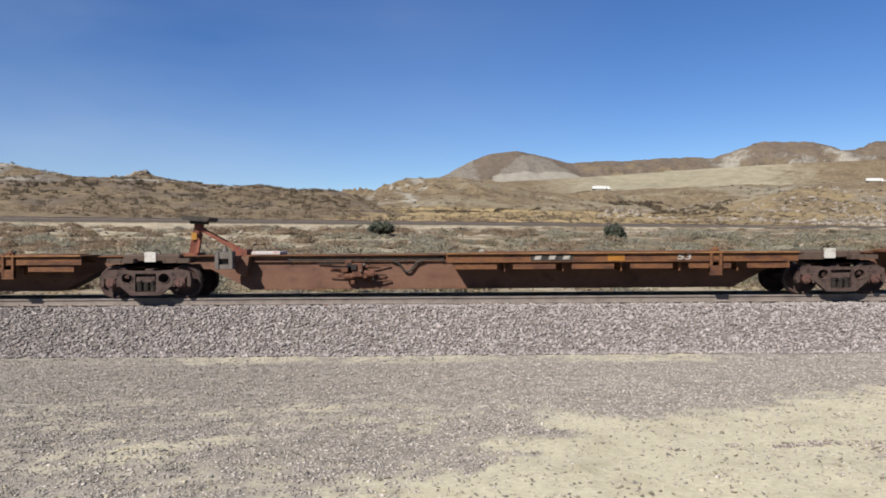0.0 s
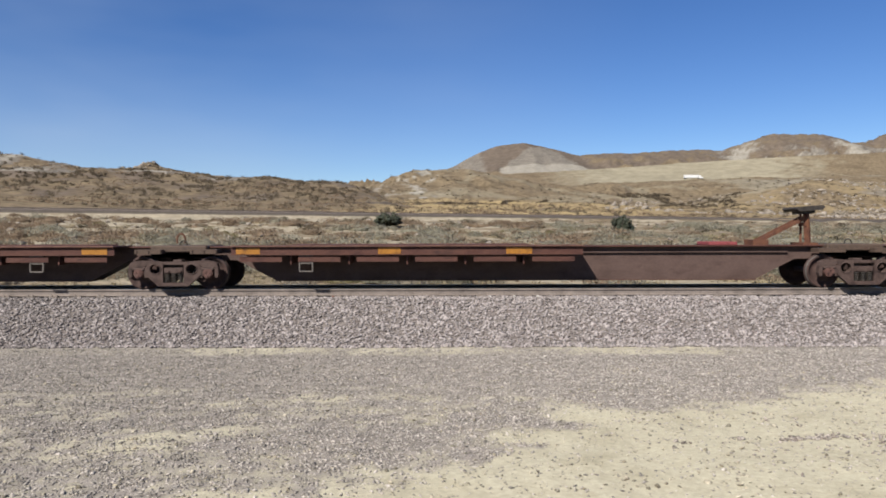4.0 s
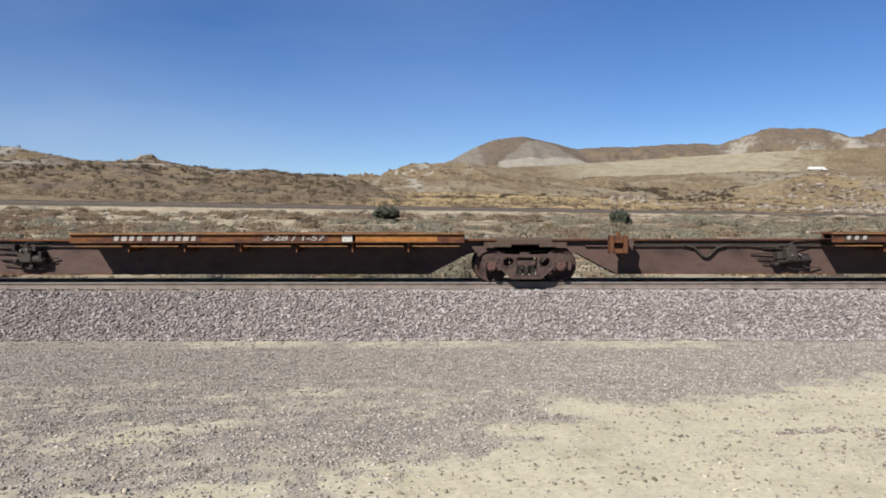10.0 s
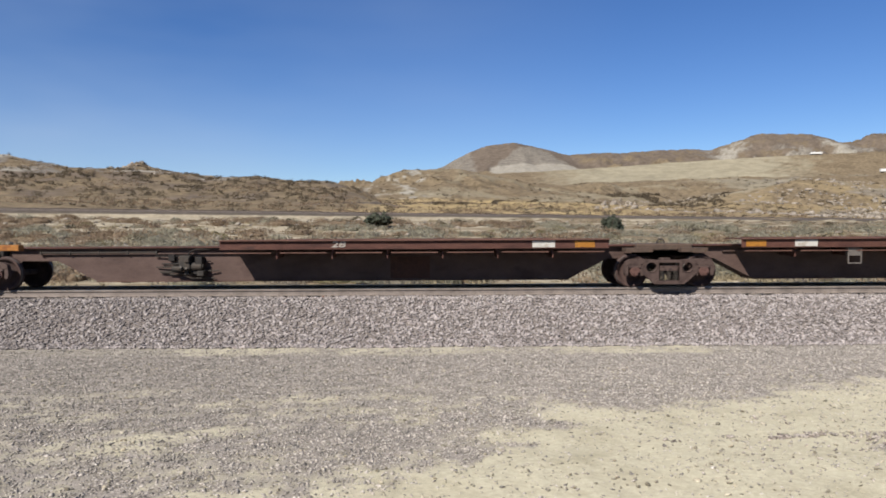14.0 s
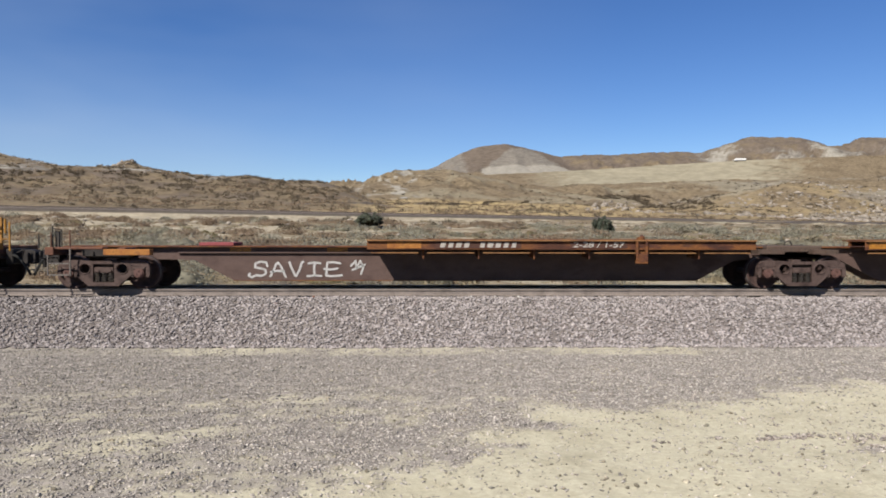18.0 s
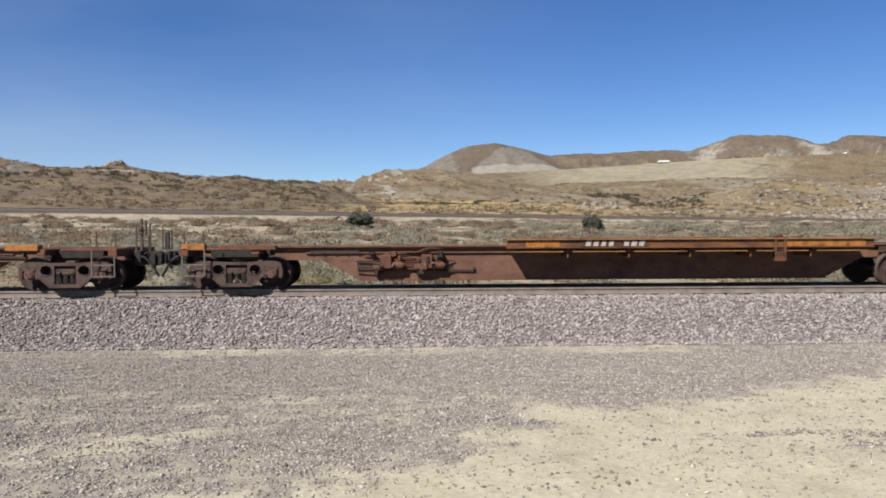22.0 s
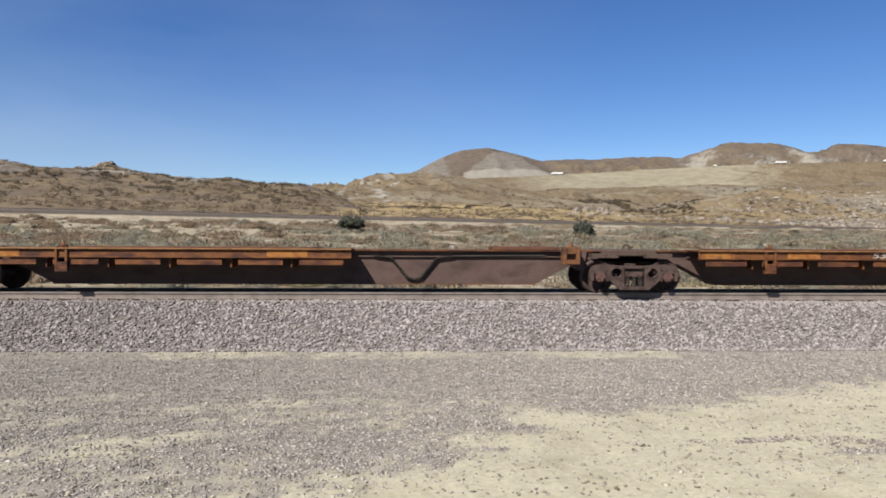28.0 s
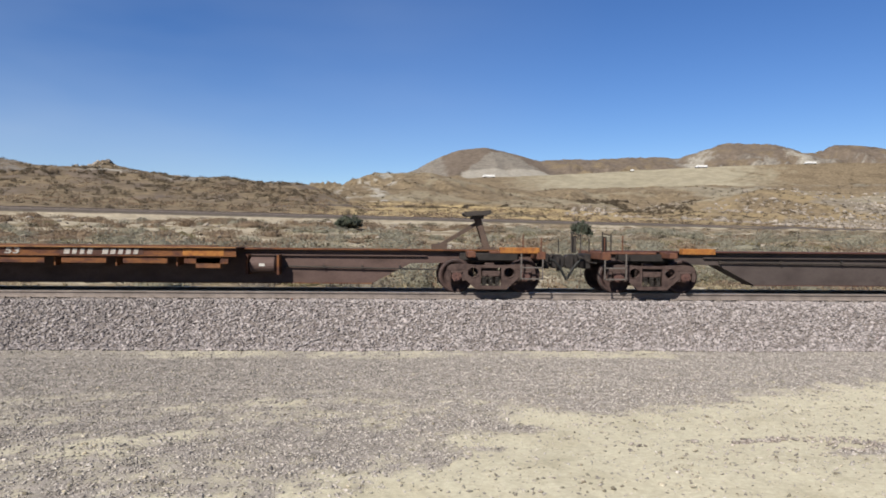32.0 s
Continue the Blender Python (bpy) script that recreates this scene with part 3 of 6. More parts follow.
def build_ground():
    ys = [-4000.0, -2200.0, -1200.0, -650.0, -350.0, -190.0, -110.0] + list(np.arange(-60, 4, 2.0)) + list(np.arange(4, 26, 0.2))
    y = 26.0
    while y < 4600:
        ys.append(y)
        y *= 1.0125
    ys = sorted(ys + [r[0] for r in RIDGES] + [754.0, 757.0, 758.5, 1140.0, 1144.0, 1147.0])
    us = np.linspace(-1.13, 1.13, 521)
    verts = []
    for y in ys:
        near = 0.72 * (22 + max(y, 0))
        wide = 620 + 1.1 * abs(y) - 1.13 * near
        x = us * near + np.copysign(wide * (np.abs(us) / 1.13) ** 7, us)
        verts.append(np.stack([x, np.full_like(x, y), rough_land(x, y)], -1))
    nx = len(us)
    v = np.concatenate(verts)
    corner = (np.arange(len(ys) - 1)[:, None] * nx + np.arange(nx - 1)).ravel()
    faces = np.stack([corner, corner + 1, corner + nx + 1, corner + nx], -1).astype(np.int32)
    me = bpy.data.meshes.new("ground")
    me.vertices.add(len(v))
    me.vertices.foreach_set("co", v.astype(np.float32).ravel())
    me.loops.add(faces.size)
    me.loops.foreach_set("vertex_index", faces.ravel())
    me.polygons.add(len(faces))
    me.polygons.foreach_set("loop_start", np.arange(0, faces.size, 4, dtype=np.int32))
    me.update(calc_edges=True)
    x, y, z = v[:, 0], v[:, 1], v[:, 2]
    col = np.zeros((len(v), 4))
    col[:, 3] = 1
    yard = y < 24.2
    col[:, 0] = np.where(yard, stone_cover(x, y), 0)
    col[:, 1] = np.where(yard, ramp01(15.35, 15.65, y) * (1 - ramp01(22.2, 22.8, y)), 0)
    col[:, 2] = np.where(yard, ramp01(18.1, 18.35, y) * (1 - ramp01(20.8, 21.1, y)), 0)
    yt = track_two(x)
    far = y > yt + 5
    zs = land(x, y)
    aim = x / np.maximum(y, 1)
    rough = fbm(x * 0.012, y * 0.012, 31, 3)
    fine = fbm(x * 0.06, y * 0.03, 35, 4)
    vein = fbm(x * 0.03, y * 0.008 + z * 0.03, 37, 4)
    streak = fbm(x * 0.07, y * 0.2, 33, 4)
    # the flat of dry yellow grass across the far track
    plain = ramp01(8, 16, y - yt) * (1 - ramp01(400, 560, y)) * ramp01(-40, -5, x) * (1 - 0.55 * ramp01(0.14, 0.36, aim)) * ramp01(-0.6, 0.1, rough + 0.35 * fine + 0.4)
    # pale ground: the smooth bench under the range
    pale = ramp01(760, 800, y) * (1 - ramp01(1146, 1165, y)) * ramp01(0.08, 0.26, aim + 0.03 * fine) * (1 - ramp01(0.4, 0.58, aim + 0.05 * fine))
    pale = np.maximum(pale, 0.5 * (y > 440) * (y < 770) * ramp01(-0.2, 0.4, rough + 0.4 * fine))
    # the butte: bare grey face with a white foot, grey left flank; the range: brown tops over grey rock
    butte = (y > 1190) * (y < 1850)
    k = np.clip((zs - 132) / 72, 0, 1.2)
    wave = 9 * fine
    face = butte * ramp01(0, 9, x + wave - (112 + 84 * k)) * ramp01(0, 9, (318 - 58 * k) - x + wave) * (zs < 207)
    flank = butte * ramp01(-30, 10, x + wave) * (1 - ramp01(84, 96, x + wave)) * (0.7 + 0.25 * fine)
    strata = 0.5 + 0.5 * np.sin(zs * 0.75 + 3 * fine)
    grey = np.maximum((0.98 - 0.4 * np.clip(vein, 0, 1) * strata) * face, flank)
    hills = butte * (x > 330)
    # limestone shows between brown spurs on the right-hand mountain
    spur = ramp01(0.0, 0.3, vein + 0.5 * rough + 0.12)
    grey = np.maximum(grey, hills * 0.85 * spur * (1 - ramp01(190, 218, zs + 22 * rough)) * ramp01(560, 660, x))
    cliff = np.exp(-((x - (640 + 1.5 * (zs - 150))) / 26) ** 2) + np.exp(-((x - (905 + 0.9 * (zs - 180))) / 34) ** 2) * (zs > 165)
    foot = face * (1 - ramp01(147, 151, zs + 2 * fine)) * 0.9
    foot = np.maximum(foot, 0.9 * hills * np.clip(cliff * (0.8 + 0.9 * vein), 0, 1) * (1 - ramp01(215, 228, zs)))
    foot = np.maximum(foot, 0.6 * hills * ramp01(0.25, 0.45, vein) * (1 - ramp01(180, 200, zs)) * ramp01(600, 660, x))
    tops = butte * ramp01(112, 150, zs + 30 * rough + 18 * vein) * np.clip(0.72 + 0.5 * vein, 0.35, 0.95)
    tops = np.where((x > 60) & (x < 330), butte * (0.85 + 0.2 * vein) * ramp01(120, 135, zs), tops)
    # pale broken rock at the gap's edge
    foot = np.maximum(foot, 0.75 * (y > 480) * (y < 770) * ramp01(0.1, 0.3, fine + 0.5 * rough) * (1 - ramp01(-0.03, 0.02, aim)) * ramp01(-0.12, -0.08, aim))
    # the near left hill: pale crag and patches above the dark ledge, dark rim
    hill = (y > 195) * (y < 345) * (x < -10)
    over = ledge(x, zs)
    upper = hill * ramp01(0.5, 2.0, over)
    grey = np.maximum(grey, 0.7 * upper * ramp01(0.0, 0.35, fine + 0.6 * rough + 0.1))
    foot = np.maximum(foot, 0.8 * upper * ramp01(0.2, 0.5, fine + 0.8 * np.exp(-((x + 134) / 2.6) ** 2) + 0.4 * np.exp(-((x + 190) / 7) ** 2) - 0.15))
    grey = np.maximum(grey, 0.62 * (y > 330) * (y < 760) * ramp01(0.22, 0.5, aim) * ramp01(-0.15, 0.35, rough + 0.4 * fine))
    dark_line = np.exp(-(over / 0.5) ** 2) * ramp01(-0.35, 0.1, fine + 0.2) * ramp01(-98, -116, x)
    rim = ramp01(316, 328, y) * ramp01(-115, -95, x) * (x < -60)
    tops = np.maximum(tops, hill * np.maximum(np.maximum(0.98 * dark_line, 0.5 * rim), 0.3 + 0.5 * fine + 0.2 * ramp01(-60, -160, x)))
    # bare pale soil in streaks below the far track
    bank = (y > 24) * (y < yt - 5) * ramp01(-0.1, 0.25, streak + 0.6 * (1 - ramp01(-30, 30, x)) * ramp01(40, 80, y) + 0.35 * ramp01(-24, -13, y - yt) - 0.2)
    col[:, 0] = np.where(yard, col[:, 0], plain)
    edge = 0.75 * (y > 22.4) * (1 - ramp01(26, 29, y)) * (0.75 + 0.25 * ramp01(-9, 2, x))
    col[:, 1] = np.where(yard, col[:, 1], np.where(far, pale, np.maximum(0.88 * bank, edge)))
    line = np.abs(y - (300 + 2.9 * x)) < 5
    col[:, 2] = np.where(yard, col[:, 2], np.maximum(1 - ramp01(4.5, 8.0, np.abs(y - yt)), 0.9 * line * (y > 200) * (y < 470)))
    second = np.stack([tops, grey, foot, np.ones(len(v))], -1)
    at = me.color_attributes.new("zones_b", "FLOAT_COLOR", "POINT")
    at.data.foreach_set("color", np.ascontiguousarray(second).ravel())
    at = me.color_attributes.new("zones", "FLOAT_COLOR", "POINT")
    at.data.foreach_set("color", col.ravel())
    me.materials.append(YARD)
    me.materials.append(DESERT)
    me.materials.append(SCRUB)
    mid = np.repeat(np.array(ys[:-1]), nx - 1)
    left = x.reshape(len(ys), nx)[:-1, :-1].ravel()
    kind = np.where(mid > 23.8, 2, 0)
    kind = np.where(mid > track_two(left) + 5, 1, kind)
    me.polygons.foreach_set("material_index", kind.astype(np.int32))
    me.polygons.foreach_set("use_smooth", np.ones(len(faces), bool))
    ob = new("ground", me)
    tagged(ob, "tan desert dirt with crushed stone, rising to dry hills", "ground", kind="structure")
    return ob


build_ground()


# ---- stones, brush and grass, as joined scatter ----
def icosa():
    g = (1 + 5 ** 0.5) / 2
    v = np.array([(-1, g, 0), (1, g, 0), (-1, -g, 0), (1, -g, 0), (0, -1, g), (0, 1, g), (0, -1, -g), (0, 1, -g), (g, 0, -1), (g, 0, 1), (-g, 0, -1), (-g, 0, 1)]) / (1 + g * g) ** 0.5
    f = np.array([(0, 11, 5), (0, 5, 1), (0, 1, 7), (0, 7, 10), (0, 10, 11), (1, 5, 9), (5, 11, 4), (11, 10, 2), (10, 7, 6), (7, 1, 8), (3, 9, 4), (3, 4, 2), (3, 2, 6), (3, 6, 8), (3, 8, 9), (4, 9, 5), (2, 4, 11), (6, 2, 10), (8, 6, 7), (9, 8, 1)])
    return v, f


def sheet(name, verts, tris, material, label, category):
    me = bpy.data.meshes.new(name)
    me.vertices.add(len(verts))
    me.vertices.foreach_set("co", np.ascontiguousarray(verts, np.float32).ravel())
    me.loops.add(tris.size)
    me.loops.foreach_set("vertex_index", np.ascontiguousarray(tris, np.int32).ravel())
    me.polygons.add(len(tris))
    me.polygons.foreach_set("loop_start", np.arange(0, tris.size, 3, dtype=np.int32))
    me.update(calc_edges=True)
    me.materials.append(material)
    return tagged(new(name, me), label, category, kind="stuff")


def scatter_stones(name, xs, ys, sizes, material, label, lift=0.25, squash=0.7, cheap=False):
    rng = np.random.default_rng(5)
    iv, jf = icosa()
    if cheap:
        iv = np.array([(1, 0, 0), (-1, 0, 0), (0, 1, 0), (0, -1, 0), (0, 0, 1), (0, 0, -1)], float)
        jf = np.array([(0, 2, 4), (2, 1, 4), (1, 3, 4), (3, 0, 4), (2, 0, 5), (1, 2, 5), (3, 1, 5), (0, 3, 5)])
    nv = len(iv)
    k = len(xs)
    # eight rough shapes, turned and stretched at random
    shapes = iv[None] * rng.uniform(0.62, 1.25, (8, nv, 1))
    v = shapes[rng.integers(0, 8, k)]
    v = v * rng.uniform(0.55, 1.5, (k, 1, 3)) * np.array([1, 1, squash])
    a = rng.uniform(0, 2 * math.pi, k)
    c, s = np.cos(a)[:, None], np.sin(a)[:, None]
    v = np.stack([v[..., 0] * c - v[..., 1] * s, v[..., 0] * s + v[..., 1] * c, v[..., 2] + 0.35 * v[..., 0]], -1)
    v = v * (sizes[:, None, None] / 2)
    floor = rough_land(xs, ys)
    v += np.stack([xs, ys, floor + sizes * lift], -1)[:, None]
    f = (jf[None] + nv * np.arange(k)[:, None, None]).reshape(-1, 3)
    return sheet(name, v.reshape(-1, 3), f, material, label, "stones")


def build_stones():
    rng = np.random.default_rng(2)
    k = 36000
    xs, ys = rng.uniform(-15, 15, k), rng.uniform(15.35, 18.35, k)
    size = rng.uniform(0.036, 0.085, k)
    # a darker tone of the same ballast grows more frequent towards the west
    is_dark = rng.uniform(0, 1, k) < 0.85 * (1 - ramp01(-13, 1, xs))
    scatter_stones("ballast", xs[~is_dark], ys[~is_dark], size[~is_dark], STONE, "grey and mauve crushed stone ballast on the railway bank")
    scatter_stones("ballast", xs[is_dark], ys[is_dark], size[is_dark], DARK_STONE, "darker ballast on the railway bank")
    k = 9000
    xs, ys = rng.uniform(-15, 15, k), rng.uniform(18.2, 20.9, k)
    scatter_stones("ballast", xs, ys, rng.uniform(0.03, 0.06, k), STONE, "dusty crushed stone packed between the railway ties", 0.1)
    # loose stone on the dirt, thicker where the crushed stone lies
    k = 300000
    xs, ys = rng.uniform(-12, 12, k), 4.6 + 10.6 * rng.uniform(0, 1, k) ** 0.95
    ok = np.abs(xs) < ys * 0.68 + 1
    xs, ys = xs[ok], ys[ok]
    keep = rng.uniform(0, 1, len(xs)) < np.clip(stone_cover(xs, ys) * (1.5 - 0.05 * ys), 0.075, 1)
    xs, ys = xs[keep], ys[keep]
    size = rng.uniform(0.015, 0.036, len(xs)) * rng.choice([1, 1, 1, 1, 1.6], len(xs))
    # the gravel's darker tone also thickens westward
    is_dark = rng.uniform(0, 1, len(xs)) < 0.75 * (1 - ramp01(-6, 2, xs - 0.2 * ys + 2))
    scatter_stones("gravel", xs[~is_dark], ys[~is_dark], size[~is_dark], GRAVEL, "loose grey crushed stone strewn over the tan dirt", 0.06, 0.5, True)
    scatter_stones("gravel", xs[is_dark], ys[is_dark], size[is_dark], DARK_GRAVEL, "darker crushed stone strewn over the dirt", 0.06, 0.5, True)
    # clods and larger stones lying about on the bare dirt
    k = 9000
    xs, ys = rng.uniform(-7, 9, k), rng.uniform(5.2, 13.5, k)
    ok = fbm(xs * 0.9, ys * 1.6, 71, 3) + rng.uniform(-0.5, 0.5, k) > 0.0
    xs, ys = xs[ok], ys[ok]
    scatter_stones("clods", xs, ys, rng.uniform(0.012, 0.03, len(xs)) * rng.choice([1, 1, 1, 1, 1.8], len(xs)), CLOD, "brown clods and pebbles on the tan dirt", 0.2, 0.6)
    # pebbles kicked out over the open dirt to the east
    k = 1500
    xs, ys = rng.uniform(1.6, 7.5, k), rng.uniform(5.6, 11.0, k)
    ok = (fbm(xs * 0.7, ys * 1.5, 75, 3) + rng.uniform(-0.4, 0.4, k) > 0.12) & (xs < ys * 0.62)
    xs, ys = xs[ok], ys[ok]
    scatter_stones("pebbles", xs, ys, rng.uniform(0.012, 0.034, len(xs)) * rng.choice([1, 1, 1.5], len(xs)), RUBBLE, "scattered reddish pebbles on the open tan dirt", 0.2, 0.6)
    # a trail of reddish stones and ridged dirt
    k = 1700
    xs = rng.uniform(3.0, 6.1, k)
    ys = 8.05 - 0.36 * np.clip(xs - 4.35, 0, 9) + 0.1 * fbm(xs * 1.7, xs * 0.0, 73, 3) + rng.normal(0, 1, k) * (0.045 + 0.14 * np.clip(xs - 4.1, 0, 0.8))
    ok = fbm(xs * 2.2, ys * 3.0, 74, 3) + rng.uniform(-0.3, 0.3, k) + 0.45 * (xs - 4.5) > 0.0
    xs, ys = xs[ok], ys[ok]
    scatter_stones("rubble", xs, ys, rng.uniform(0.015, 0.05, len(xs)), RUBBLE, "a trail of reddish rubble on the tan dirt", 0.2, 0.6)


def clumps(name, places, heights, widths, material, label, leaves=70, leaf=0.16, category="shrubs", upright=0.0, core=0.95):
    """Brush of many small leaf blades in an uneven dome over each place."""
    rng = np.random.default_rng(len(places) + leaves)
    k = len(places)
    d = rng.normal(size=(k, leaves, 3))
    d /= np.linalg.norm(d, axis=-1, keepdims=True)
    d[..., 2] = np.abs(d[..., 2])
    r = rng.uniform(0.35, 1.0, (k, leaves, 1)) ** 0.6
    # lobes, so that the outline is uneven
    lobe = 1 + 0.35 * np.sin(3 * np.arctan2(d[..., 1:2], d[..., 0:1]) + rng.uniform(0, 6, (k, 1, 1))) * (1 - d[..., 2:3])
    c = d * r * lobe * np.stack([widths / 2, widths / 2, heights], -1)[:, None]
    size = (leaf * (heights / heights.mean()) ** 0.5)[:, None, None, None] * rng.uniform(0.5, 1.3, (k, leaves, 1, 1))
    t = rng.normal(size=(k, leaves, 3, 3)) * np.array([1, 1, 1 + upright])
    t /= np.linalg.norm(t, axis=-1, keepdims=True)
    v = c[:, :, None] + t * size
    v += places[:, None, None]
    v = v.reshape(-1, 3)
    tris = np.arange(len(v)).reshape(-1, 3)
    if core:
        # a dense uneven heart of twigs
        iv, jf = icosa()
        b = iv[None] * rng.uniform(0.55, 0.95, (k, len(iv), 1)) * core * np.stack([widths / 2, widths / 2, heights], -1)[:, None]
        b[..., 2] = np.maximum(b[..., 2], -0.1)
        b += places[:, None]
        tris = np.concatenate([tris, (jf[None] + len(v) + len(iv) * np.arange(k)[:, None, None]).reshape(-1, 3)])
        v = np.concatenate([v, b.reshape(-1, 3)])
    return sheet(name, v, tris, material, label, category)


def strewn(rng, k, y0, y1, power=1.0, spread=0.72):
    y = y0 + (y1 - y0) * rng.uniform(0, 1, k) ** power
    x = rng.uniform(-1, 1, k) * (y * spread + 6)
    return x, y


def build_brush():
    rng = np.random.default_rng(9)

    def seat(x, y, sink=0.03):
        return np.stack([x, y, rough_land(x, y) - sink], -1)

    for label, material, k, y0, y1, h, w, n, lf, ease in (
        ("pale grey-green sagebrush behind the railway track", SAGE, 210, 28.0, 48, (0.45, 1.15), (1.6, 5.0), 1500, 0.055, 1.0),
        ("grey-green sagebrush on the desert floor", SAGE, 300, 40, 110, (0.35, 1.0), (1.2, 4.6), 620, 0.08, 1.2),
        ("yellow-green brush on the desert floor", YELLOW_BUSH, 110, 29, 80, (0.35, 0.8), (1.0, 3.2), 520, 0.065, 1.2),
        ("pale dry grass tufts among the sagebrush", STRAW, 2600, 26.5, 200, (0.08, 0.32), (0.6, 2.4), 70, 0.075, 1.2),
        ("brown dried brush on the desert floor", RUSTY_BUSH, 460, 28.5, 200, (0.25, 0.85), (1.0, 4.4), 460, 0.08, 1.2),
        ("grey dead brush on the desert floor", GREY_BUSH, 480, 27.5, 210, (0.2, 0.65), (1.0, 3.6), 330, 0.075, 1.2),
        ("dark olive shrubs on the desert floor", OLIVE, 220, 45, 210, (0.3, 0.9), (0.9, 2.8), 260, 0.085, 1.2),
    ):
        x, y = strewn(rng, k, y0, y1, ease)
        ok = y < track_two(x) - 13
        # brush gathers in drifts, with open soil between
        ok &= fbm(x * 0.11, y * 0.07, 51, 3) + rng.uniform(-0.5, 0.5, k) > -0.38
        ok &= (rng.uniform(0, 1, k) > 0.5 * ramp01(5, -15, x) * ramp01(38, 48, y)) | (material is STRAW)
        x, y = x[ok], y[ok]
        size = rng.uniform(0.0, 1.0, len(x)) ** 1.7
        clumps("brush", seat(x, y), h[0] + (h[1] - h[0]) * size, (w[0] + (w[1] - w[0]) * size) * rng.uniform(0.7, 1.3, len(x)), material, label, n, lf, core=0.66)
    # the hills carry scattered dark shrubs
    x, y = strewn(rng, 9000, 150, 1000, 1.0, 0.68)
    patch = fbm(x * 0.012, y * 0.012, 41, 3)
    ok = (y - track_two(x) > 16) & (rng.uniform(0, 1, len(x)) < np.clip(0.3 + 0.04 * (x < -10) * (y < 340) + 0.25 * (x > -110) * (x < -10) * (y < 340) + 0.25 * (x > 90) * (y < 520) + 1.0 * patch, 0.06, 0.9)) & ((y < 780) | (x / y < 0.12))
    x, y = x[ok], y[ok]
    k = len(x)
    clumps("hill_brush", seat(x, y, 0.1), rng.uniform(0.35, 1.0, k) * (1 + y / 800), rng.uniform(1.2, 3.6, k) * (1 + y / 800), HILL_BUSH, "brown scattered shrubs on the dry hillsides", 60, 0.22, core=0.6)
    # low dry scrub that mottles the near hillsides
    x, y = strewn(rng, 16000, 165, 420, 0.9, 0.66)
    ok = (y - track_two(x) > 14) & (fbm(x * 0.04, y * 0.025, 43, 4) + rng.uniform(-0.4, 0.4, len(x)) > 0.0)
    x, y = x[ok], y[ok]
    k = len(x)
    clumps("hill_scrub", seat(x, y, 0.05), rng.uniform(0.2, 0.55, k), rng.uniform(1.0, 3.4, k), RUSTY_BUSH, "low dry brown scrub on the near hillside", 16, 0.22, core=0.55)
    # larger shrubs in slanting lines down the near hill
    x, y = rng.uniform(-200, -30, 1500), rng.uniform(212, 324, 1500)
    ok = (fbm((x + 0.9 * y) * 0.09, (y - x) * 0.012, 71, 3) > 0.2) & (y - track_two(x) > 40)
    x, y = x[ok], y[ok]
    k = len(x)
    clumps("hill_shrubs", seat(x, y, 0.1), rng.uniform(0.6, 1.25, k), rng.uniform(1.3, 2.9, k), HILL_BUSH, "dark brown shrubs dotted over the near hillside", 90, 0.2, core=0.8)
    # broad rusty and tan brush on the bank below the far track
    x, y = rng.uniform(-60, 12, 150), rng.uniform(42, 112, 150)
    ok = (y < track_two(x) - 16) & (np.abs(x) < 0.66 * y)
    x, y = x[ok], y[ok]
    k = len(x)
    clumps("brush", seat(x, y), rng.uniform(0.3, 0.8, k), rng.uniform(2.0, 5.5, k), RUSTY_BUSH, "broad brown dried brush on the desert bank", 700, 0.09, core=0.8)
    # dark brush along the foot of the hills, on the rock ledge and in two thickets
    u = rng.uniform(0, 1, 420)
    bx, by = u * 70, 300 + 2.9 * u * 70 + rng.normal(0, 2.0, 420)
    gx = np.concatenate([rng.uniform(0.235, 0.305, 90), rng.uniform(0.29, 0.40, 150)])
    gy = np.concatenate([rng.uniform(565, 615, 90), rng.uniform(400, 545, 150)])
    bx, by = np.concatenate([bx, gx * gy]), np.concatenate([by, gy])
    hgt = np.concatenate([rng.uniform(0.4, 1.0, 420), rng.uniform(1.0, 2.6, 90), rng.uniform(0.7, 2.0, 150)])
    clumps("thicket", seat(bx, by, 0.1), hgt, hgt * rng.uniform(1.5, 3.0, len(hgt)), HILL_BUSH, "dark brown brush along the foot of the hills", 150, 0.28, core=0.7)
    lx, ly = rng.uniform(-215, -105, 3800), rng.uniform(215, 326, 3800)
    lz = ledge(lx, land(lx, ly))
    ok = (np.abs(lz) < 0.5) & (fbm(lx * 0.06, ly * 0.0, 44, 3) > -0.35)
    lx, ly = lx[ok], ly[ok]
    hgt = rng.uniform(0.4, 1.0, len(lx))
    clumps("ledge_brush", seat(lx, ly, 0.1), hgt, hgt * rng.uniform(1.5, 3.5, len(lx)), HILL_BUSH, "dark brush along a rock ledge on the hill", 60, 0.25, core=0.7)
    # pale rocks on the bank at the left of the far track
    x = rng.uniform(-75, 60, 900)
    y = 45 + rng.uniform(0, 1, 900) * (track_two(x) - 60)
    keep = (rng.uniform(0, 1, 900) < np.clip(0.7 - x / 90, 0.4, 1)) & (y > 40)
    scatter = rng.uniform(0.15, 0.7, keep.sum())
    scatter_stones("rocks", x[keep], y[keep], scatter, ROCK, "pale broken rock on the desert bank", 0.2, 0.5)
    # broken rock along the crest of the near hill and on the gap's edge
    x = np.concatenate([rng.uniform(-200, -95, 110), rng.normal(-133, 3.5, 90)])
    y = np.concatenate([rng.uniform(285, 329, 110), rng.uniform(300, 330, 90)])
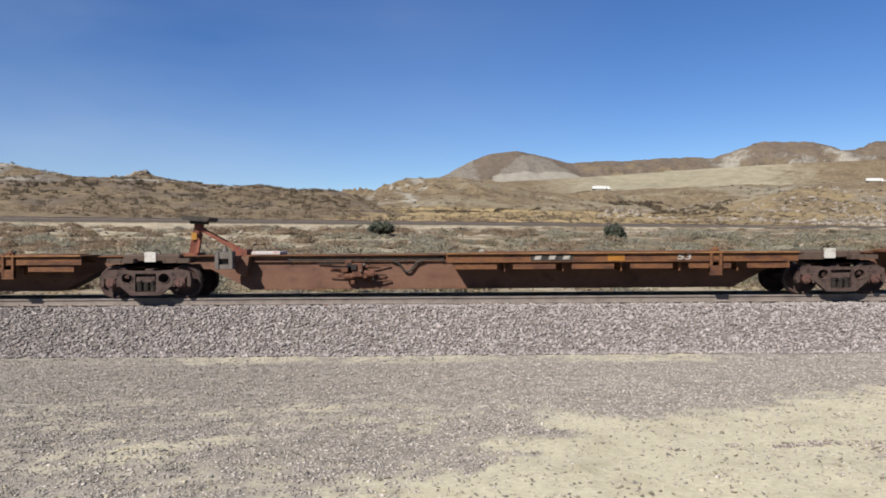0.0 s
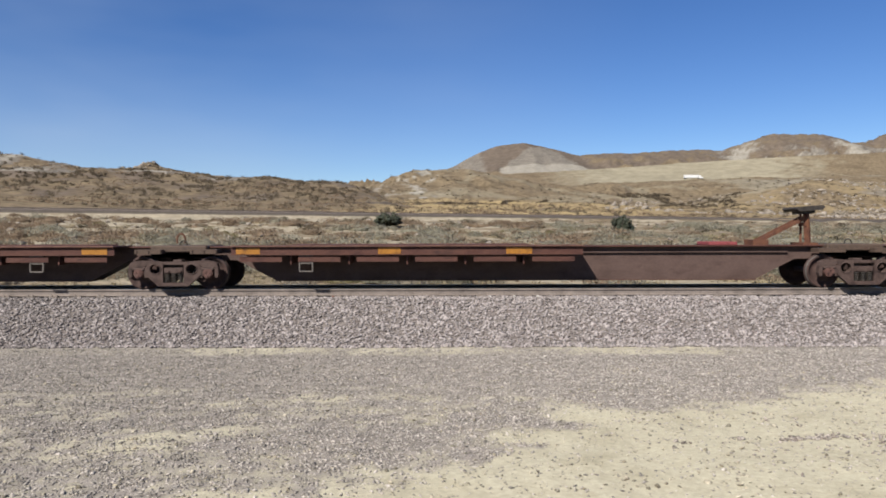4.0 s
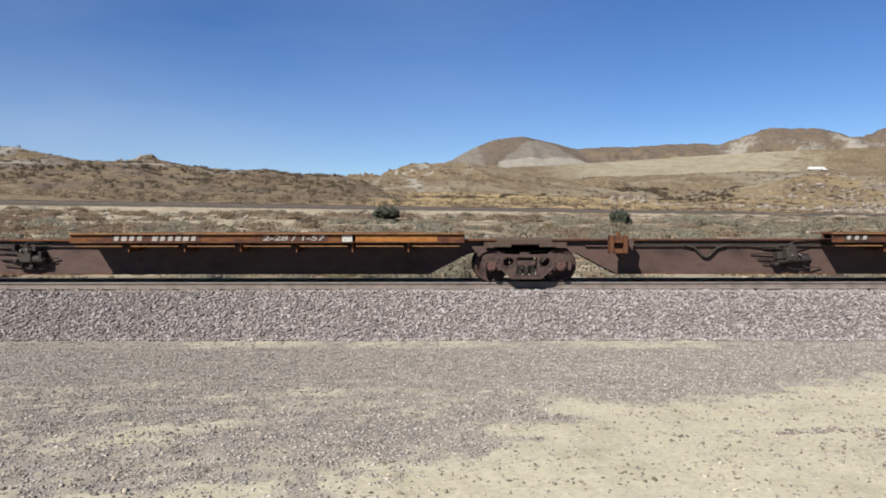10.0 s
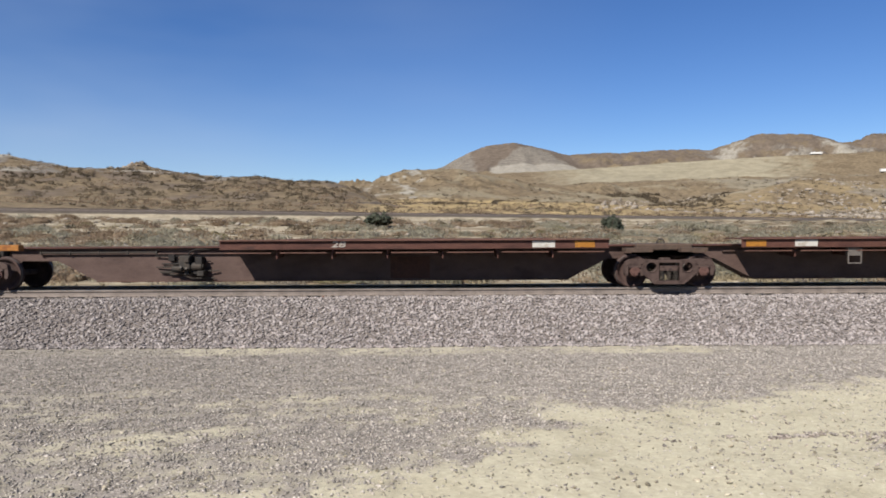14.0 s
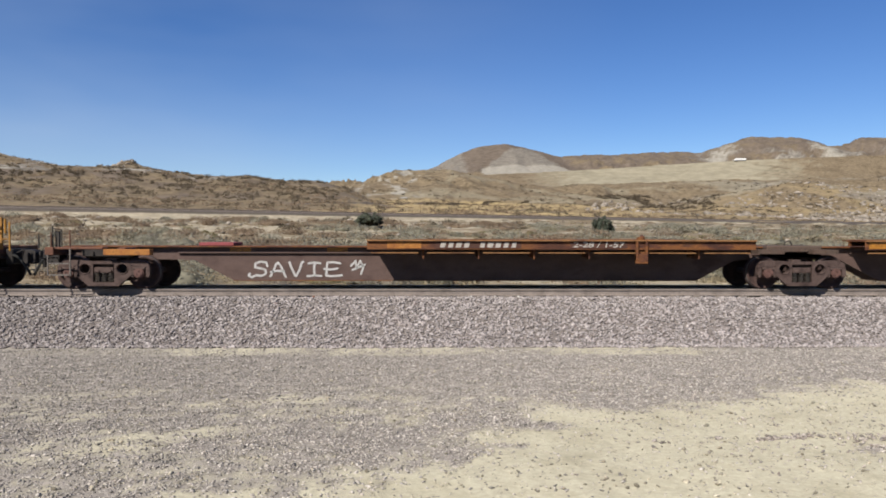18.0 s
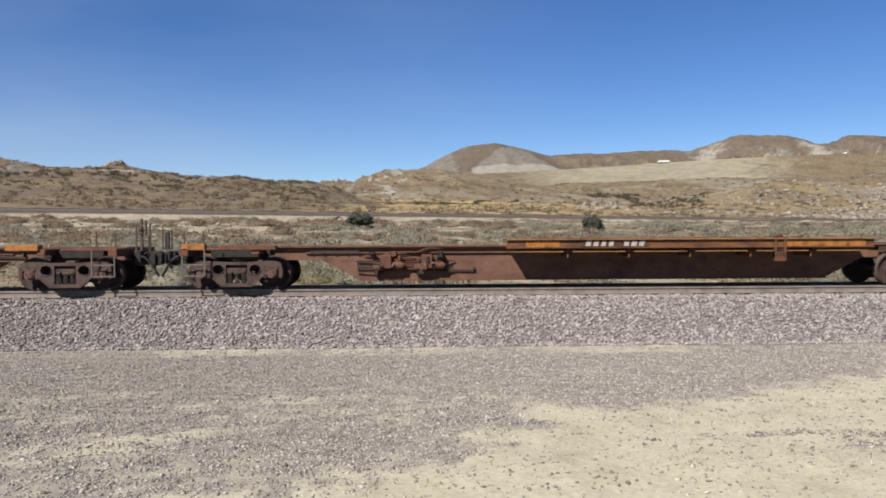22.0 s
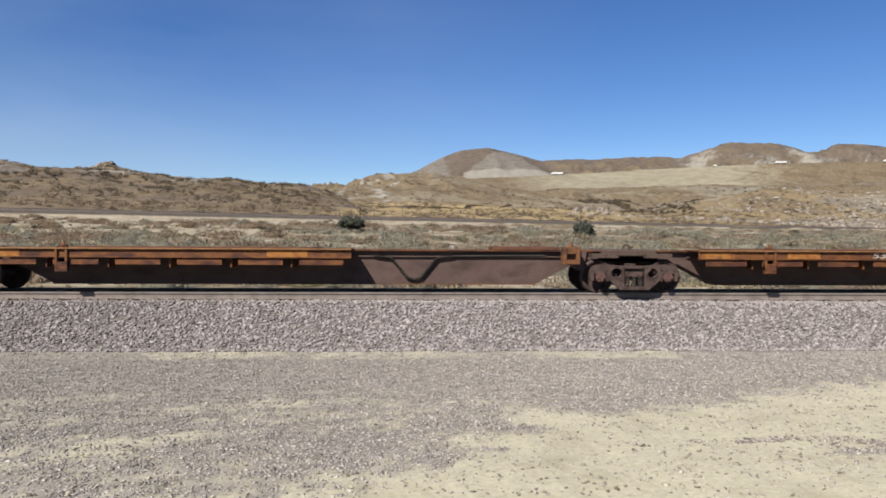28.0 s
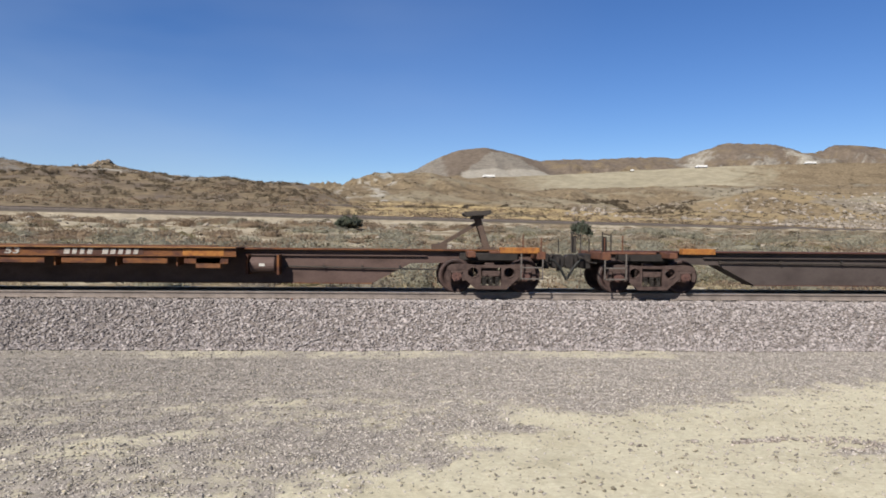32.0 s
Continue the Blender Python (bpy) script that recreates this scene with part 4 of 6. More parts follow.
    scatter_stones("rocks", x, y, np.concatenate([rng.uniform(0.7, 1.8, 110), rng.uniform(1.0, 2.6, 90)]), ROCK, "pale broken rock on the hill crest", -0.05, 0.5)
    y = rng.uniform(290, 560, 4600)
    x = y * rng.uniform(0.22, 0.8, 4600)
    keep = fbm(x * 0.02, y * 0.02, 21, 3) + 0.5 * ramp01(0.36, 0.62, x / y) > 0.22
    x, y = x[keep], y[keep]
    scatter_stones("rocks", x, y, rng.uniform(0.6, 2.2, len(x)) * rng.choice([1, 1, 1.7], len(x)), ROCK, "grey boulders on the far hillside", 0.0, 0.6)


build_stones()
build_brush()


def shrub(x, y, h, w, label):
    """A shrub with trunk, limbs and a leafy crown."""
    rng = np.random.default_rng(int(abs(x * 10)) + 3)
    z = float(rough_land(x, y))
    root = tagged(new("desert_shrub"), label, "shrub", "dark shrubs")
    root.matrix_basis = pose(x, y, z - 0.05)
    bm = fresh()
    for i in range(6):
        a = i * 1.05 + rng.uniform(-0.3, 0.3)
        p = Vector((0.08 * math.cos(a), 0.08 * math.sin(a), 0))
        q = Vector((w * 0.2 * math.cos(a), w * 0.2 * math.sin(a), h * 0.4))
        rod(bm, p, q, 0.06, 6, 0.04)
        rod(bm, q, q + Vector((w * 0.15 * math.cos(a + 0.4), w * 0.15 * math.sin(a + 0.4), h * 0.35)), 0.04, 6, 0.015)
    part("limbs", bm, BARK, root)
    k = 64
    d = rng.normal(size=(k, 3))
    d /= np.linalg.norm(d, axis=1)[:, None]
    pl = d * rng.uniform(0.3, 1, (k, 1)) * np.array([w * 0.36, w * 0.36, h * 0.36]) + np.array([0, 0, h * 0.36])
    ob = clumps("crown", pl, rng.uniform(0.3, 0.6, k) * h / 2.2, rng.uniform(0.5, 1.0, k) * w / 3.4, LEAF, "dark green leaves in uneven clumps", 90, 0.11)
    co = np.empty(len(ob.data.vertices) * 3, np.float32)
    ob.data.vertices.foreach_get("co", co)
    co[2::3] = np.maximum(co[2::3], 0.03)
    ob.data.vertices.foreach_set("co", co)
    ob.parent = root
    del ob["category"], ob["kind"]
    return root


shrub(-6.5, 84, 2.3, 4.2, "dark green round desert shrub below the far track")
shrub(17.4, 72, 2.5, 3.2, "dark green upright desert shrub below the far track")


# ---- the near track ----
def rail_mesh(bm, x0, x1, y, z):
    """A flat-bottomed rail: z is its top."""
    prof = [(-0.07, -0.17), (0.07, -0.17), (0.07, -0.158), (0.012, -0.135), (0.009, -0.05), (0.036, -0.04), (0.036, -0.006), (0.03, 0.0), (-0.03, 0.0), (-0.036, -0.006), (-0.036, -0.04), (-0.009, -0.05), (-0.012, -0.135), (-0.07, -0.158)]
    a = [bm.verts.new((x0, y + p, z + q)) for p, q in prof]
    b = [bm.verts.new((x1, y + p, z + q)) for p, q in prof]
    k = len(prof)
    for i in range(k):
        bm.faces.new((a[i], a[(i + 1) % k], b[(i + 1) % k], b[i]))
    bm.faces.new(a[::-1])
    bm.faces.new(b)
    bmesh.ops.recalc_face_normals(bm, faces=bm.faces)


def build_track():
    root = tagged(new("railway_track"), "steel rails on ties over a grey stone bank", "railway track", kind="structure")
    root.matrix_basis = pose(0, YC, RZ)
    for side in (-1, 1):
        bm = fresh()
        rail_mesh(bm, -480, 480, side * 0.753, 0)
        r = part("rail", bm, RAIL, root, "brown weathered rail with a polished head")
        bm = fresh()
        box(bm, -480, 480, side * 0.753 - 0.026, side * 0.753 + 0.026, 0.0005, 0.003)
        part("rail_head", bm, RAILTOP, r, "bright polished rail head")
    bm = fresh()
    box(bm, -0.115, 0.115, -1.29, 1.29, -0.38, -0.185)
    soften(bm, 0.015)
    first = part("tie", bm, TIE, root)
    first.matrix_basis = pose(-45.3, 0, 0)
    bm = fresh()
    box(bm, -0.09, 0.09, -0.9, -0.6, -0.186, -0.17)
    for dx in (-0.06, 0.06):
        for dy in (-0.86, -0.645):
            box(bm, dx - 0.018, dx + 0.018, dy - 0.02, dy + 0.02, -0.172, -0.14)
    plate_mesh = part("tie_plate", bm, RAIL, first).data
    for i in range(1, 152):
        t = new("tie", first.data)
        t.parent = root
        t.matrix_basis = pose(-45.3 + i * 0.6, 0, 0, 0, 0, random.uniform(-0.6, 0.6))
        new("tie_plate", plate_mesh).parent = t
    # pale paint marks and a tuft beside the ties
    for x, m, lab in ((1.12, PAINT["white"], "small white paint mark"), (1.72, PAINT["white"], "small white paint mark"), (2.3, PAINT["white"], "small white paint mark"), (-2.75, PAINT["rust2"], "small rusty clip")):
        bm = fresh()
        box(bm, -0.035, 0.035, -0.05, 0.05, 0, 0.07)
        soften(bm, 0.015)
        part("tie_mark", bm, m, root, lab, pose(x, -1.33, -0.2))
    return root


build_track()


def build_far_track():
    """The second line on its low bank across the valley."""
    root = tagged(new("far_railway_track"), "distant railway line on a grey stone bank", "railway track", kind="structure")
    ang = math.degrees(math.atan(0.636))
    root.matrix_basis = pose(0, 150, 5.95, 0, 0, ang)
    for off in (-2.6, -1.1, 1.4, 2.9):
        bm = fresh()
        rail_mesh(bm, -139, 389, off, 0.17)
        part("rail", bm, RAIL, root)
    return root


build_far_track()
TRUCKS = [
    -24.60, -7.27, 10.12, 26.65, 30.77, 47.50, 64.75, 82.07, 99.45,
    116.00, 120.12, 137.80, 156.43, 174.15, 178.26, 195.86, 214.60, 232.13,
    236.30, 253.77, 272.32, 289.92, 294.09, 311.75, 330.25, 347.95, 352.07,
    368.60, 385.70, 402.82, 420.07, 436.40, 440.51, 457.40,
]

UNITS = [
    ('48', -24.60, -7.27, 'orange', -1.94, 7.19, [
        ('post', 5.41), ('box', 8.75, 'card'),
    ]),
    ('48', -7.27, 10.12, 'orange', -1.21, 7.50, [
        ('post', 5.45), ('jack', -6.71, 'grey'), ('plate', -5.85, 0.74, 'pink'), ('hitch', -7.73, -1, 'hitch', -0.055), ('pipe', -5.25, -1.28),
        ('loop', -2.2, 0.59), ('valve', -3.45), ('logo', 1.4, 1.05), ('num', 4.68, '53'), ('patch', 2.99, 0.42), ('patch', -4.95, 0.44, 'low'),
        ('patch', -2.61, 0.38, 'low'), ('box', 8.46, 'card'),
    ]),
    ('48', 10.12, 26.65, 'orange', -7.11, 1.71, [
        ('post', -5.16), ('post', 0.99), ('bars', -3.52, 2.51), ('num', 0.13, '53'), ('patch', -6.59, 0.84), ('patch', -0.8, 0.84), ('valve', 3.92),
        ('plate', 6.14, 0.81, 'red'), ('hitch', 7.94, 1, 'rust', 0.1), ('jack', 8.22, 'orange'), ('beam', 8.25, 2.82, 'orange'),
        ('stand', 9.92, 'rust'),
    ]),
    ('48', 30.77, 47.50, 'maroon', -1.68, 7.00, [
        ('beam', -8.63, 2.26, 'orange'), ('patch', -7.99, 1.02, 'low'), ('plate', -6.12, 0.68, 'red'), ('hitch', -7.96, -1, 'brown', -0.08),
        ('valve', -3.17), ('pipe', -6.5, -1.92), ('frame', 5.05), ('bars', 0.59, 2.37), ('patch', -1.1, 0.7), ('patch', 6.51, 0.63),
        ('patch', 1.99, 0.28), ('ring', 8.25),
    ]),
    ('48', 47.50, 64.75, 'maroon', -7.11, 1.57, [
        ('frame', -5.27), ('patch', -6.69, 0.59), ('patch', -3.2, 0.56), ('patch', 0.0, 0.64), ('plate', 5.35, 0.74, 'red'),
        ('hitch', 7.54, 1, 'rust', -0.1),
    ]),
    ('48', 64.75, 82.07, 'maroon', -7.55, 1.31, [
        ('patch', -7.01, 0.47), ('wpatch', -7.39, 0.17), ('post2', -5.67), ('patch', -3.83, 0.45), ('num', -2.72, '53'), ('patch', -1.3, 0.49),
        ('tank', 2.37, 0.91), ('rib', 3.03), ('plate', 5.91, 0.81, 'red'), ('jack', 6.88, 'rust'), ('hitch', 7.68, 1, 'hitch', 0.2),
        ('patch', 6.47, 0.41, 'low'),
    ]),
    ('48', 82.07, 99.45, 'maroon', -7.36, 1.15, [
        ('patch', -6.85, 0.59), ('wpatch', -7.25, 0.2), ('post2', -5.39), ('patch', -2.67, 0.5), ('patch', 0.06, 0.5), ('frame', -5.45),
        ('plate', 6.34, 0.62, 'orange'), ('jack', 6.7, 'rust'), ('hitch', 7.78, 1, 'rust2', 0.36),
    ]),
    ('48', 99.45, 116.00, 'maroon', -6.97, 1.66, [
        ('patch', -6.3, 1.0), ('post2', -5.18), ('bars', -0.66, 2.09), ('patch', -1.99, 0.45), ('patch', 1.02, 0.7, 'low2'), ('tank', 2.6, 0.88),
        ('rib', 2.06), ('rib', 3.17), ('rod', 3.24, 4.93, 0.78), ('hitch', 8.02, 1, 'brown', 0.17), ('beam', 7.83, 1.69, 'orange'),
        ('stand', 9.97, 'rust'),
    ]),
    ('28', 120.12, 137.80, 'orangedark', -2.44, 7.28, [
        ('beam', -9.63, 1.69, 'orange'), ('stand2', -10.33, 'rust'), ('plate', -6.49, 0.8, 'red'), ('valve', -3.91), ('pipe', -7.12, -3.99),
        ('bars', -0.34, 2.09), ('word', 3.08, '2-28 / 1-57', 1.53), ('wpatch', 4.43, 0.33), ('patch', 5.56, 2.09),
    ]),
    ('28', 137.80, 156.43, 'brown', -1.81, 7.90, [
        ('jack', -7.04, 'brown'), ('loop', -4.6, 0.73), ('valve', -2.45), ('pipe', -6.54, -1.03),
        ('word', 2.85, "TWIN 28'-ALL PURPOSE SPINE CAR", 3.7), ('logo', -1.21, 0.59), ('post', 5.02), ('patch', 6.51, 2.09),
    ]),
    ('28', 156.43, 174.15, 'brown', -7.44, 2.32, [
        ('word', -3.42, '2-28 / 1-57', 1.6), ('bars', 0.16, 2.16), ('tank', 3.46, 0.88), ('rib', 2.78), ('patch', -5.85, 2.23),
        ('beam', 9.39, 1.13, 'orange'), ('stand2', 10.19, 'rust'),
    ]),
    ('28', 178.26, 195.86, 'maroon', -2.37, 7.23, [
        ('stand2', -10.06, 'orange'), ('beam', -7.56, 0.54, 'orange'), ('pipe', -7.21, -4.25), ('valve', -3.44), ('num', 0.56, '28'),
        ('wpatch', 5.61, 0.56), ('patch', 6.63, 0.49), ('panel', 2.28, 1.02),
    ]),
    ('28', 195.86, 214.60, 'maroon', -7.65, 2.14, [
        ('patch', -7.29, 0.5), ('wpatch', -6.04, 0.56), ('frame', -4.8), ('patch', 0.84, 0.84), ('patch', 1.87, 0.42),
    ]),
    ('28', 214.60, 232.13, 'maroon', -7.32, 2.40, [
        ('patch', -6.67, 0.56), ('wpatch', -5.82, 0.5), ('post2', -4.51), ('num', 1.07, '248'), ('tank', 3.42, 0.88), ('rib', 2.86), ('rib', 4.04),
        ('rod', 4.17, 5.76, 0.78), ('patch', 4.77, 0.5, 'low'), ('wpatch', 6.28, 0.44, 'low'), ('plate', 6.95, 0.71, 'red'), ('patch', 1.93, 0.42),
        ('beam', 8.15, 0.48, 'orange'), ('beam', 10.01, 0.87, 'yellow'), ('stand', 10.4, 'yellow'),
    ]),
    ('28', 236.30, 253.77, 'orangedark', -2.22, 7.45, [
        ('beam', -8.09, 1.13, 'orange'), ('stand2', -9.89, 'dark'), ('plate', -6.14, 0.89, 'red'), ('graf', -4.1, 2.32, 'SAVIE'),
        ('graf', -2.49, 0.5, 'N'), ('bars', 0.53, 1.95), ('word', 3.51, '2-28 / 1-57', 1.28), ('post', 4.58), ('patch', -5.55, 0.53, 'low3'),
        ('patch', -3.06, 0.53, 'low3'), ('patch', -1.3, 0.84),
    ]),
    ('28', 253.77, 272.32, 'orangedark', -7.80, 1.90, [
        ('word', -2.92, "TWIN 28'-ALL PURPOSE SPINE CAR", 3.29), ('logo', 1.2, 0.98), ('post', -4.94), ('patch', -7.4, 0.61), ('wpatch', -6.7, 0.42),
        ('patch', -0.6, 1.26), ('graf', 3.81, 2.78, 'SAVIE'), ('graf', 5.7, 0.44, 'N'), ('graf', 6.66, 0.64, 'X'), ('jack', 6.95, 'orange'),
    ]),
    ('28', 272.32, 289.92, 'orange', -7.17, 2.17, [
        ('post', -4.36), ('word', -3.31, '2-28 / 1-57', 1.26), ('bars', -0.35, 2.02), ('patch', -6.85, 0.56), ('patch', -1.86, 0.56),
        ('patch', 2.7, 0.53, 'low3'), ('patch', 6.05, 0.53, 'low3'), ('graf', 4.58, 0.85, 'BHB'), ('rod', 3.03, 7.46, 0.9),
        ('beam', 7.86, 0.79, 'orange'), ('stand', 10.65, 'rust'),
    ]),
    ('28', 294.09, 311.75, 'orange', -2.15, 7.15, [
        ('stand2', -10.54, 'dark'), ('beam', -9.83, 0.56, 'orange'), ('beam', -8.53, 1.41, 'rust'), ('pipe', -7.07, -5.88), ('valve', -5.14),
        ('valve', -4.09), ('rod', -5.88, -2.9, 0.5), ('post', 4.73), ('bars', 0.56, 1.53), ('patch', -1.25, 0.84), ('patch', 5.88, 2.09),
    ]),
    ('28', 311.75, 330.25, 'orange', -1.87, 7.78, [
        ('jack', -6.97, 'orange'), ('loop', -3.25, 0.73), ('valve', -1.66), ('pipe', -6.42, -1.66), ('post', 4.94), ('patch', 1.43, 1.12),
        ('patch', 6.5, 2.09), ('patch', -5.97, 0.88, 'low3'),
    ]),
    ('28', 330.25, 347.95, 'orange', -7.48, 2.18, [
        ('post', -4.67), ('bars', -3.49, 1.12), ('bars', -0.49, 1.53), ('valve', 3.37), ('valve', 4.19), ('tank', 5.02, 0.73),
        ('rod', 3.13, 6.17, 0.62), ('patch', -1.82, 0.84), ('beam', 9.62, 0.93, 'yellow'), ('stand', 10.22, 'rust'),
    ]),
    ('48', 352.07, 368.60, 'orangedark', -1.54, 6.70, [
        ('beam', -8.91, 0.99, 'yellow'), ('beam', -7.08, 1.1, 'orange'), ('post', 4.73), ('patch', 3.51, 1.67), ('patch', 5.94, 1.39),
    ]),
    ('48', 368.60, 385.70, 'orangedark', -7.41, 1.43, [
        ('post', -5.51), ('vpipe', 2.98, 1.46), ('jack', 6.91, 'orange'), ('plate', 5.89, 1.77, 'rust'), ('patch', -6.92, 0.84),
        ('patch', -0.13, 0.98),
    ]),
    ('48', 385.70, 402.82, 'orangedark', -7.00, 1.69, [
        ('post', -5.17), ('jack', 6.73, 'orange'), ('patch', -6.5, 0.84), ('patch', -4.29, 0.84), ('patch', -1.18, 0.7), ('num', -2.33, '53'),
        ('panel2', 2.38, 1.76), ('plate', 5.75, 1.04, 'rust'),
    ]),
    ('48', 402.82, 420.07, 'orangedark', -6.92, 1.41, [
        ('post2', -5.03), ('patch', -6.48, 0.7), ('num', -2.62, '48'), ('patch', -1.38, 0.84), ('jack', 6.86, 'orange'),
        ('plate', 6.03, 1.18, 'rust'),
    ]),
    ('48', 420.07, 436.40, 'orangedark', -6.83, 1.90, [
        ('post', -4.94), ('num', -3.39, '53'), ('bars', -1.3, 1.81), ('patch', -6.28, 0.84), ('patch', 1.11, 0.98), ('box', 1.22, 'orange'),
        ('tank', 2.42, 0.59), ('rod', 2.95, 6.84, 0.62), ('hitch', 8.05, 1, 'brown', 0.18), ('beam', 8.86, 0.99, 'orange'), ('stand2', 10.28, 'dark'),
    ]),
    ('48', 440.51, 457.40, 'black', 4.17, 13.83, [
        ('stand2', -9.66, 'dark'), ('beam', -7.32, 0.85, 'orange'), ('rod', -6.4, 0.23, 0.8),
    ]),
]


# ---- the train: wheel trucks ----
SPEED = 13.57             # metres a second, towards -x
WR = 0.42                 # wheel radius


def build_truck():
    root = tagged(new("wheel_truck"), "dusty cast steel railway truck with two axles on the rails", "railway truck", "trucks under the train")
    for side in (-1, 1):
        bm = fresh()
        y0, y1 = (side * 1.02 - 0.075, side * 1.02 + 0.075)
        # arched top chord, bearing jaws, webs pierced by a round window, and the spring seat
        slab(bm, [(-1.12, 0.56), (-1.09, 0.67), (-1.0, 0.72), (-0.84, 0.74), (-0.6, 0.735), (-0.3, 0.71), (0.3, 0.71), (0.6, 0.735), (0.84, 0.74), (1.0, 0.72), (1.09, 0.67), (1.12, 0.56),
                  (1.02, 0.56), (0.76, 0.57), (0.62, 0.64), (0.3, 0.64), (-0.3, 0.64), (-0.62, 0.64), (-0.76, 0.57), (-1.02, 0.56)], y0, y1)
        for s in (-1, 1):
            slab(bm, [(s * 1.12, 0.57), (s * 1.03, 0.57), (s * 1.035, 0.33), (s * 1.1, 0.31), (s * 1.13, 0.4)][::s], y0, y1)
            slab(bm, [(s * 0.76, 0.57), (s * 0.62, 0.6), (s * 0.6, 0.33), (s * 0.72, 0.31)][::s], y0 + 0.002, y1 - 0.002)
            pierced(bm, [(s * 0.66, 0.67), (s * 0.26, 0.67), (s * 0.26, 0.14), (s * 0.37, 0.11), (s * 0.7, 0.42)][::s], (s * 0.455, 0.525), 0.135, 0.12, y0 - 0.006, y1 + 0.006)
            # a raised lip round the window and along the diagonal
            tube(bm, [(s * 0.455 + 0.145 * math.cos(t), side * 1.105, 0.525 + 0.13 * math.sin(t)) for t in np.linspace(0, 2 * math.pi, 13)], 0.014, 5)
            bar(bm, (s * 0.69, side * 1.105, 0.4), (s * 0.37, side * 1.105, 0.12), 0.02, 0.035)
        slab(bm, [(-0.39, 0.1), (0.39, 0.1), (0.35, 0.19), (-0.35, 0.19)], y0 - 0.03, y1 + 0.03)
        bmesh.ops.recalc_face_normals(bm, faces=bm.faces)
        sf = part("side_frame", bm, CAST, root, "dusty cast steel side frame with two windows")
        for dx in (-0.165, 0.0, 0.165):
            bm = fresh()
            turns = [(dx + 0.06 * math.cos(a), side * 1.04 + 0.06 * math.sin(a), 0.19 + 0.22 * a / (2 * math.pi * 5)) for a in np.linspace(0, 2 * math.pi * 5, 64)]
            tube(bm, turns, 0.013, 5)
            part("spring", bm, PAINT["dark"], sf, "steel coil spring")
        bm = fresh()
        box(bm, -0.235, 0.235, side * 1.02 - 0.07, side * 1.02 + 0.07, 0.42, 0.56)
        for dx in (-0.15, 0.15):
            box(bm, dx - 0.05, dx + 0.05, side * 1.11 - 0.02, side * 1.11 + 0.02, 0.43, 0.50)
        soften(bm, 0.01)
        part("bolster_end", bm, CAST, sf)
        for dx in (-0.866, 0.866):
            bm = fresh()
            box(bm, dx - 0.15, dx + 0.15, side * 1.02 - 0.1, side * 1.02 + 0.1, 0.50, 0.56)
            box(bm, dx - 0.11, dx + 0.11, side * 1.02 - 0.09, side * 1.02 + 0.09, 0.44, 0.50)
            soften(bm, 0.012)
            part("bearing_adapter", bm, CAST, sf)
    bm = fresh()
    box(bm, -0.2, 0.2, -0.94, 0.94, 0.43, 0.66)
    rod(bm, (0, 0, 0.66), (0, 0, 0.76), 0.2, 16)
    for s in (-1, 1):
        box(bm, -0.12, 0.12, s * 0.7 - 0.12, s * 0.7 + 0.12, 0.66, 0.75)
    soften(bm, 0.015)
    part("bolster", bm, CAST, root, "dark cast bolster across the truck")
    for s in (-1, 1):
        bm = fresh()
        bar(bm, (s * 0.42, -0.85, 0.34), (s * 0.42, 0.85, 0.34), 0.08, 0.12)
        for y in (-0.74, 0.74):
            box(bm, s * 0.46 - 0.05, s * 0.46 + 0.05, y - 0.06, y + 0.06, 0.26, 0.5)
        part("brake_beam", bm, PAINT["dark"], root, "dark brake beam with shoes")
    for s in (-1, 1):
        bm = fresh()
        rod(bm, (0, -0.92, 0), (0, 0.92, 0), 0.075, 14)
        axle = part("axle", bm, CAST, root, "steel axle", pose(s * 0.866, 0, WR))
        for side in (-1, 1):
            bm = fresh()
            g = side * 0.69
            prof = [(0.09, g + side * 0.09), (0.13, g + side * 0.085), (0.16, g + side * 0.05), (0.33, g + side * 0.035), (0.355, g + side * 0.105), (0.405, g + side * 0.115), (0.416, g + side * 0.10), (0.42, g + side * 0.02), (0.445, g), (0.445, g - side * 0.02), (0.36, g - side * 0.025), (0.33, g + side * 0.0), (0.14, g + side * 0.02), (0.09, g - side * 0.03)]
            lathe(bm, prof, 36)
            bmesh.ops.recalc_face_normals(bm, faces=bm.faces)
            for f in bm.faces:
                f.smooth = True
            w = part("wheel", bm, WHEEL, axle, "brown wheel with a bright worn tread")
            w.data.materials.append(TREAD)
            for p in w.data.polygons:
                r = [math.hypot(w.data.vertices[i].co.x, w.data.vertices[i].co.z) for i in p.vertices]
                if min(r) > 0.41 and max(r) < 0.43:
                    p.material_index = 1
            bm = fresh()
            rod(bm, (0, side * 0.9, 0), (0, side * 1.12, 0), 0.125, 18)
            rod(bm, (0, side * 1.12, 0), (0, side * 1.145, 0), 0.095, 18)
            for k in range(3):
                a = k * 2.094
                rod(bm, (0.055 * math.cos(a), side * 1.14, 0.055 * math.sin(a)), (0.055 * math.cos(a), side * 1.165, 0.055 * math.sin(a)), 0.02, 6)
            part("bearing_cap", bm, CAST_RED, axle, "rusty bearing cap with three bolts")
    return root


MOVERS = []        # (thing, S along the train)
AXLES = []         # (axle, S)


def build_trucks():
    first = build_truck()
    for i, s in enumerate(TRUCKS):
        t = first if i == 0 else copy_thing(first, pose(s, YC, RZ))
        t.matrix_basis = pose(s, YC, RZ)
        MOVERS.append((t, s))
        for c in t.children:
            if c.name.startswith("axle"):
                AXLES.append((c, s + c.matrix_basis.translation.x))


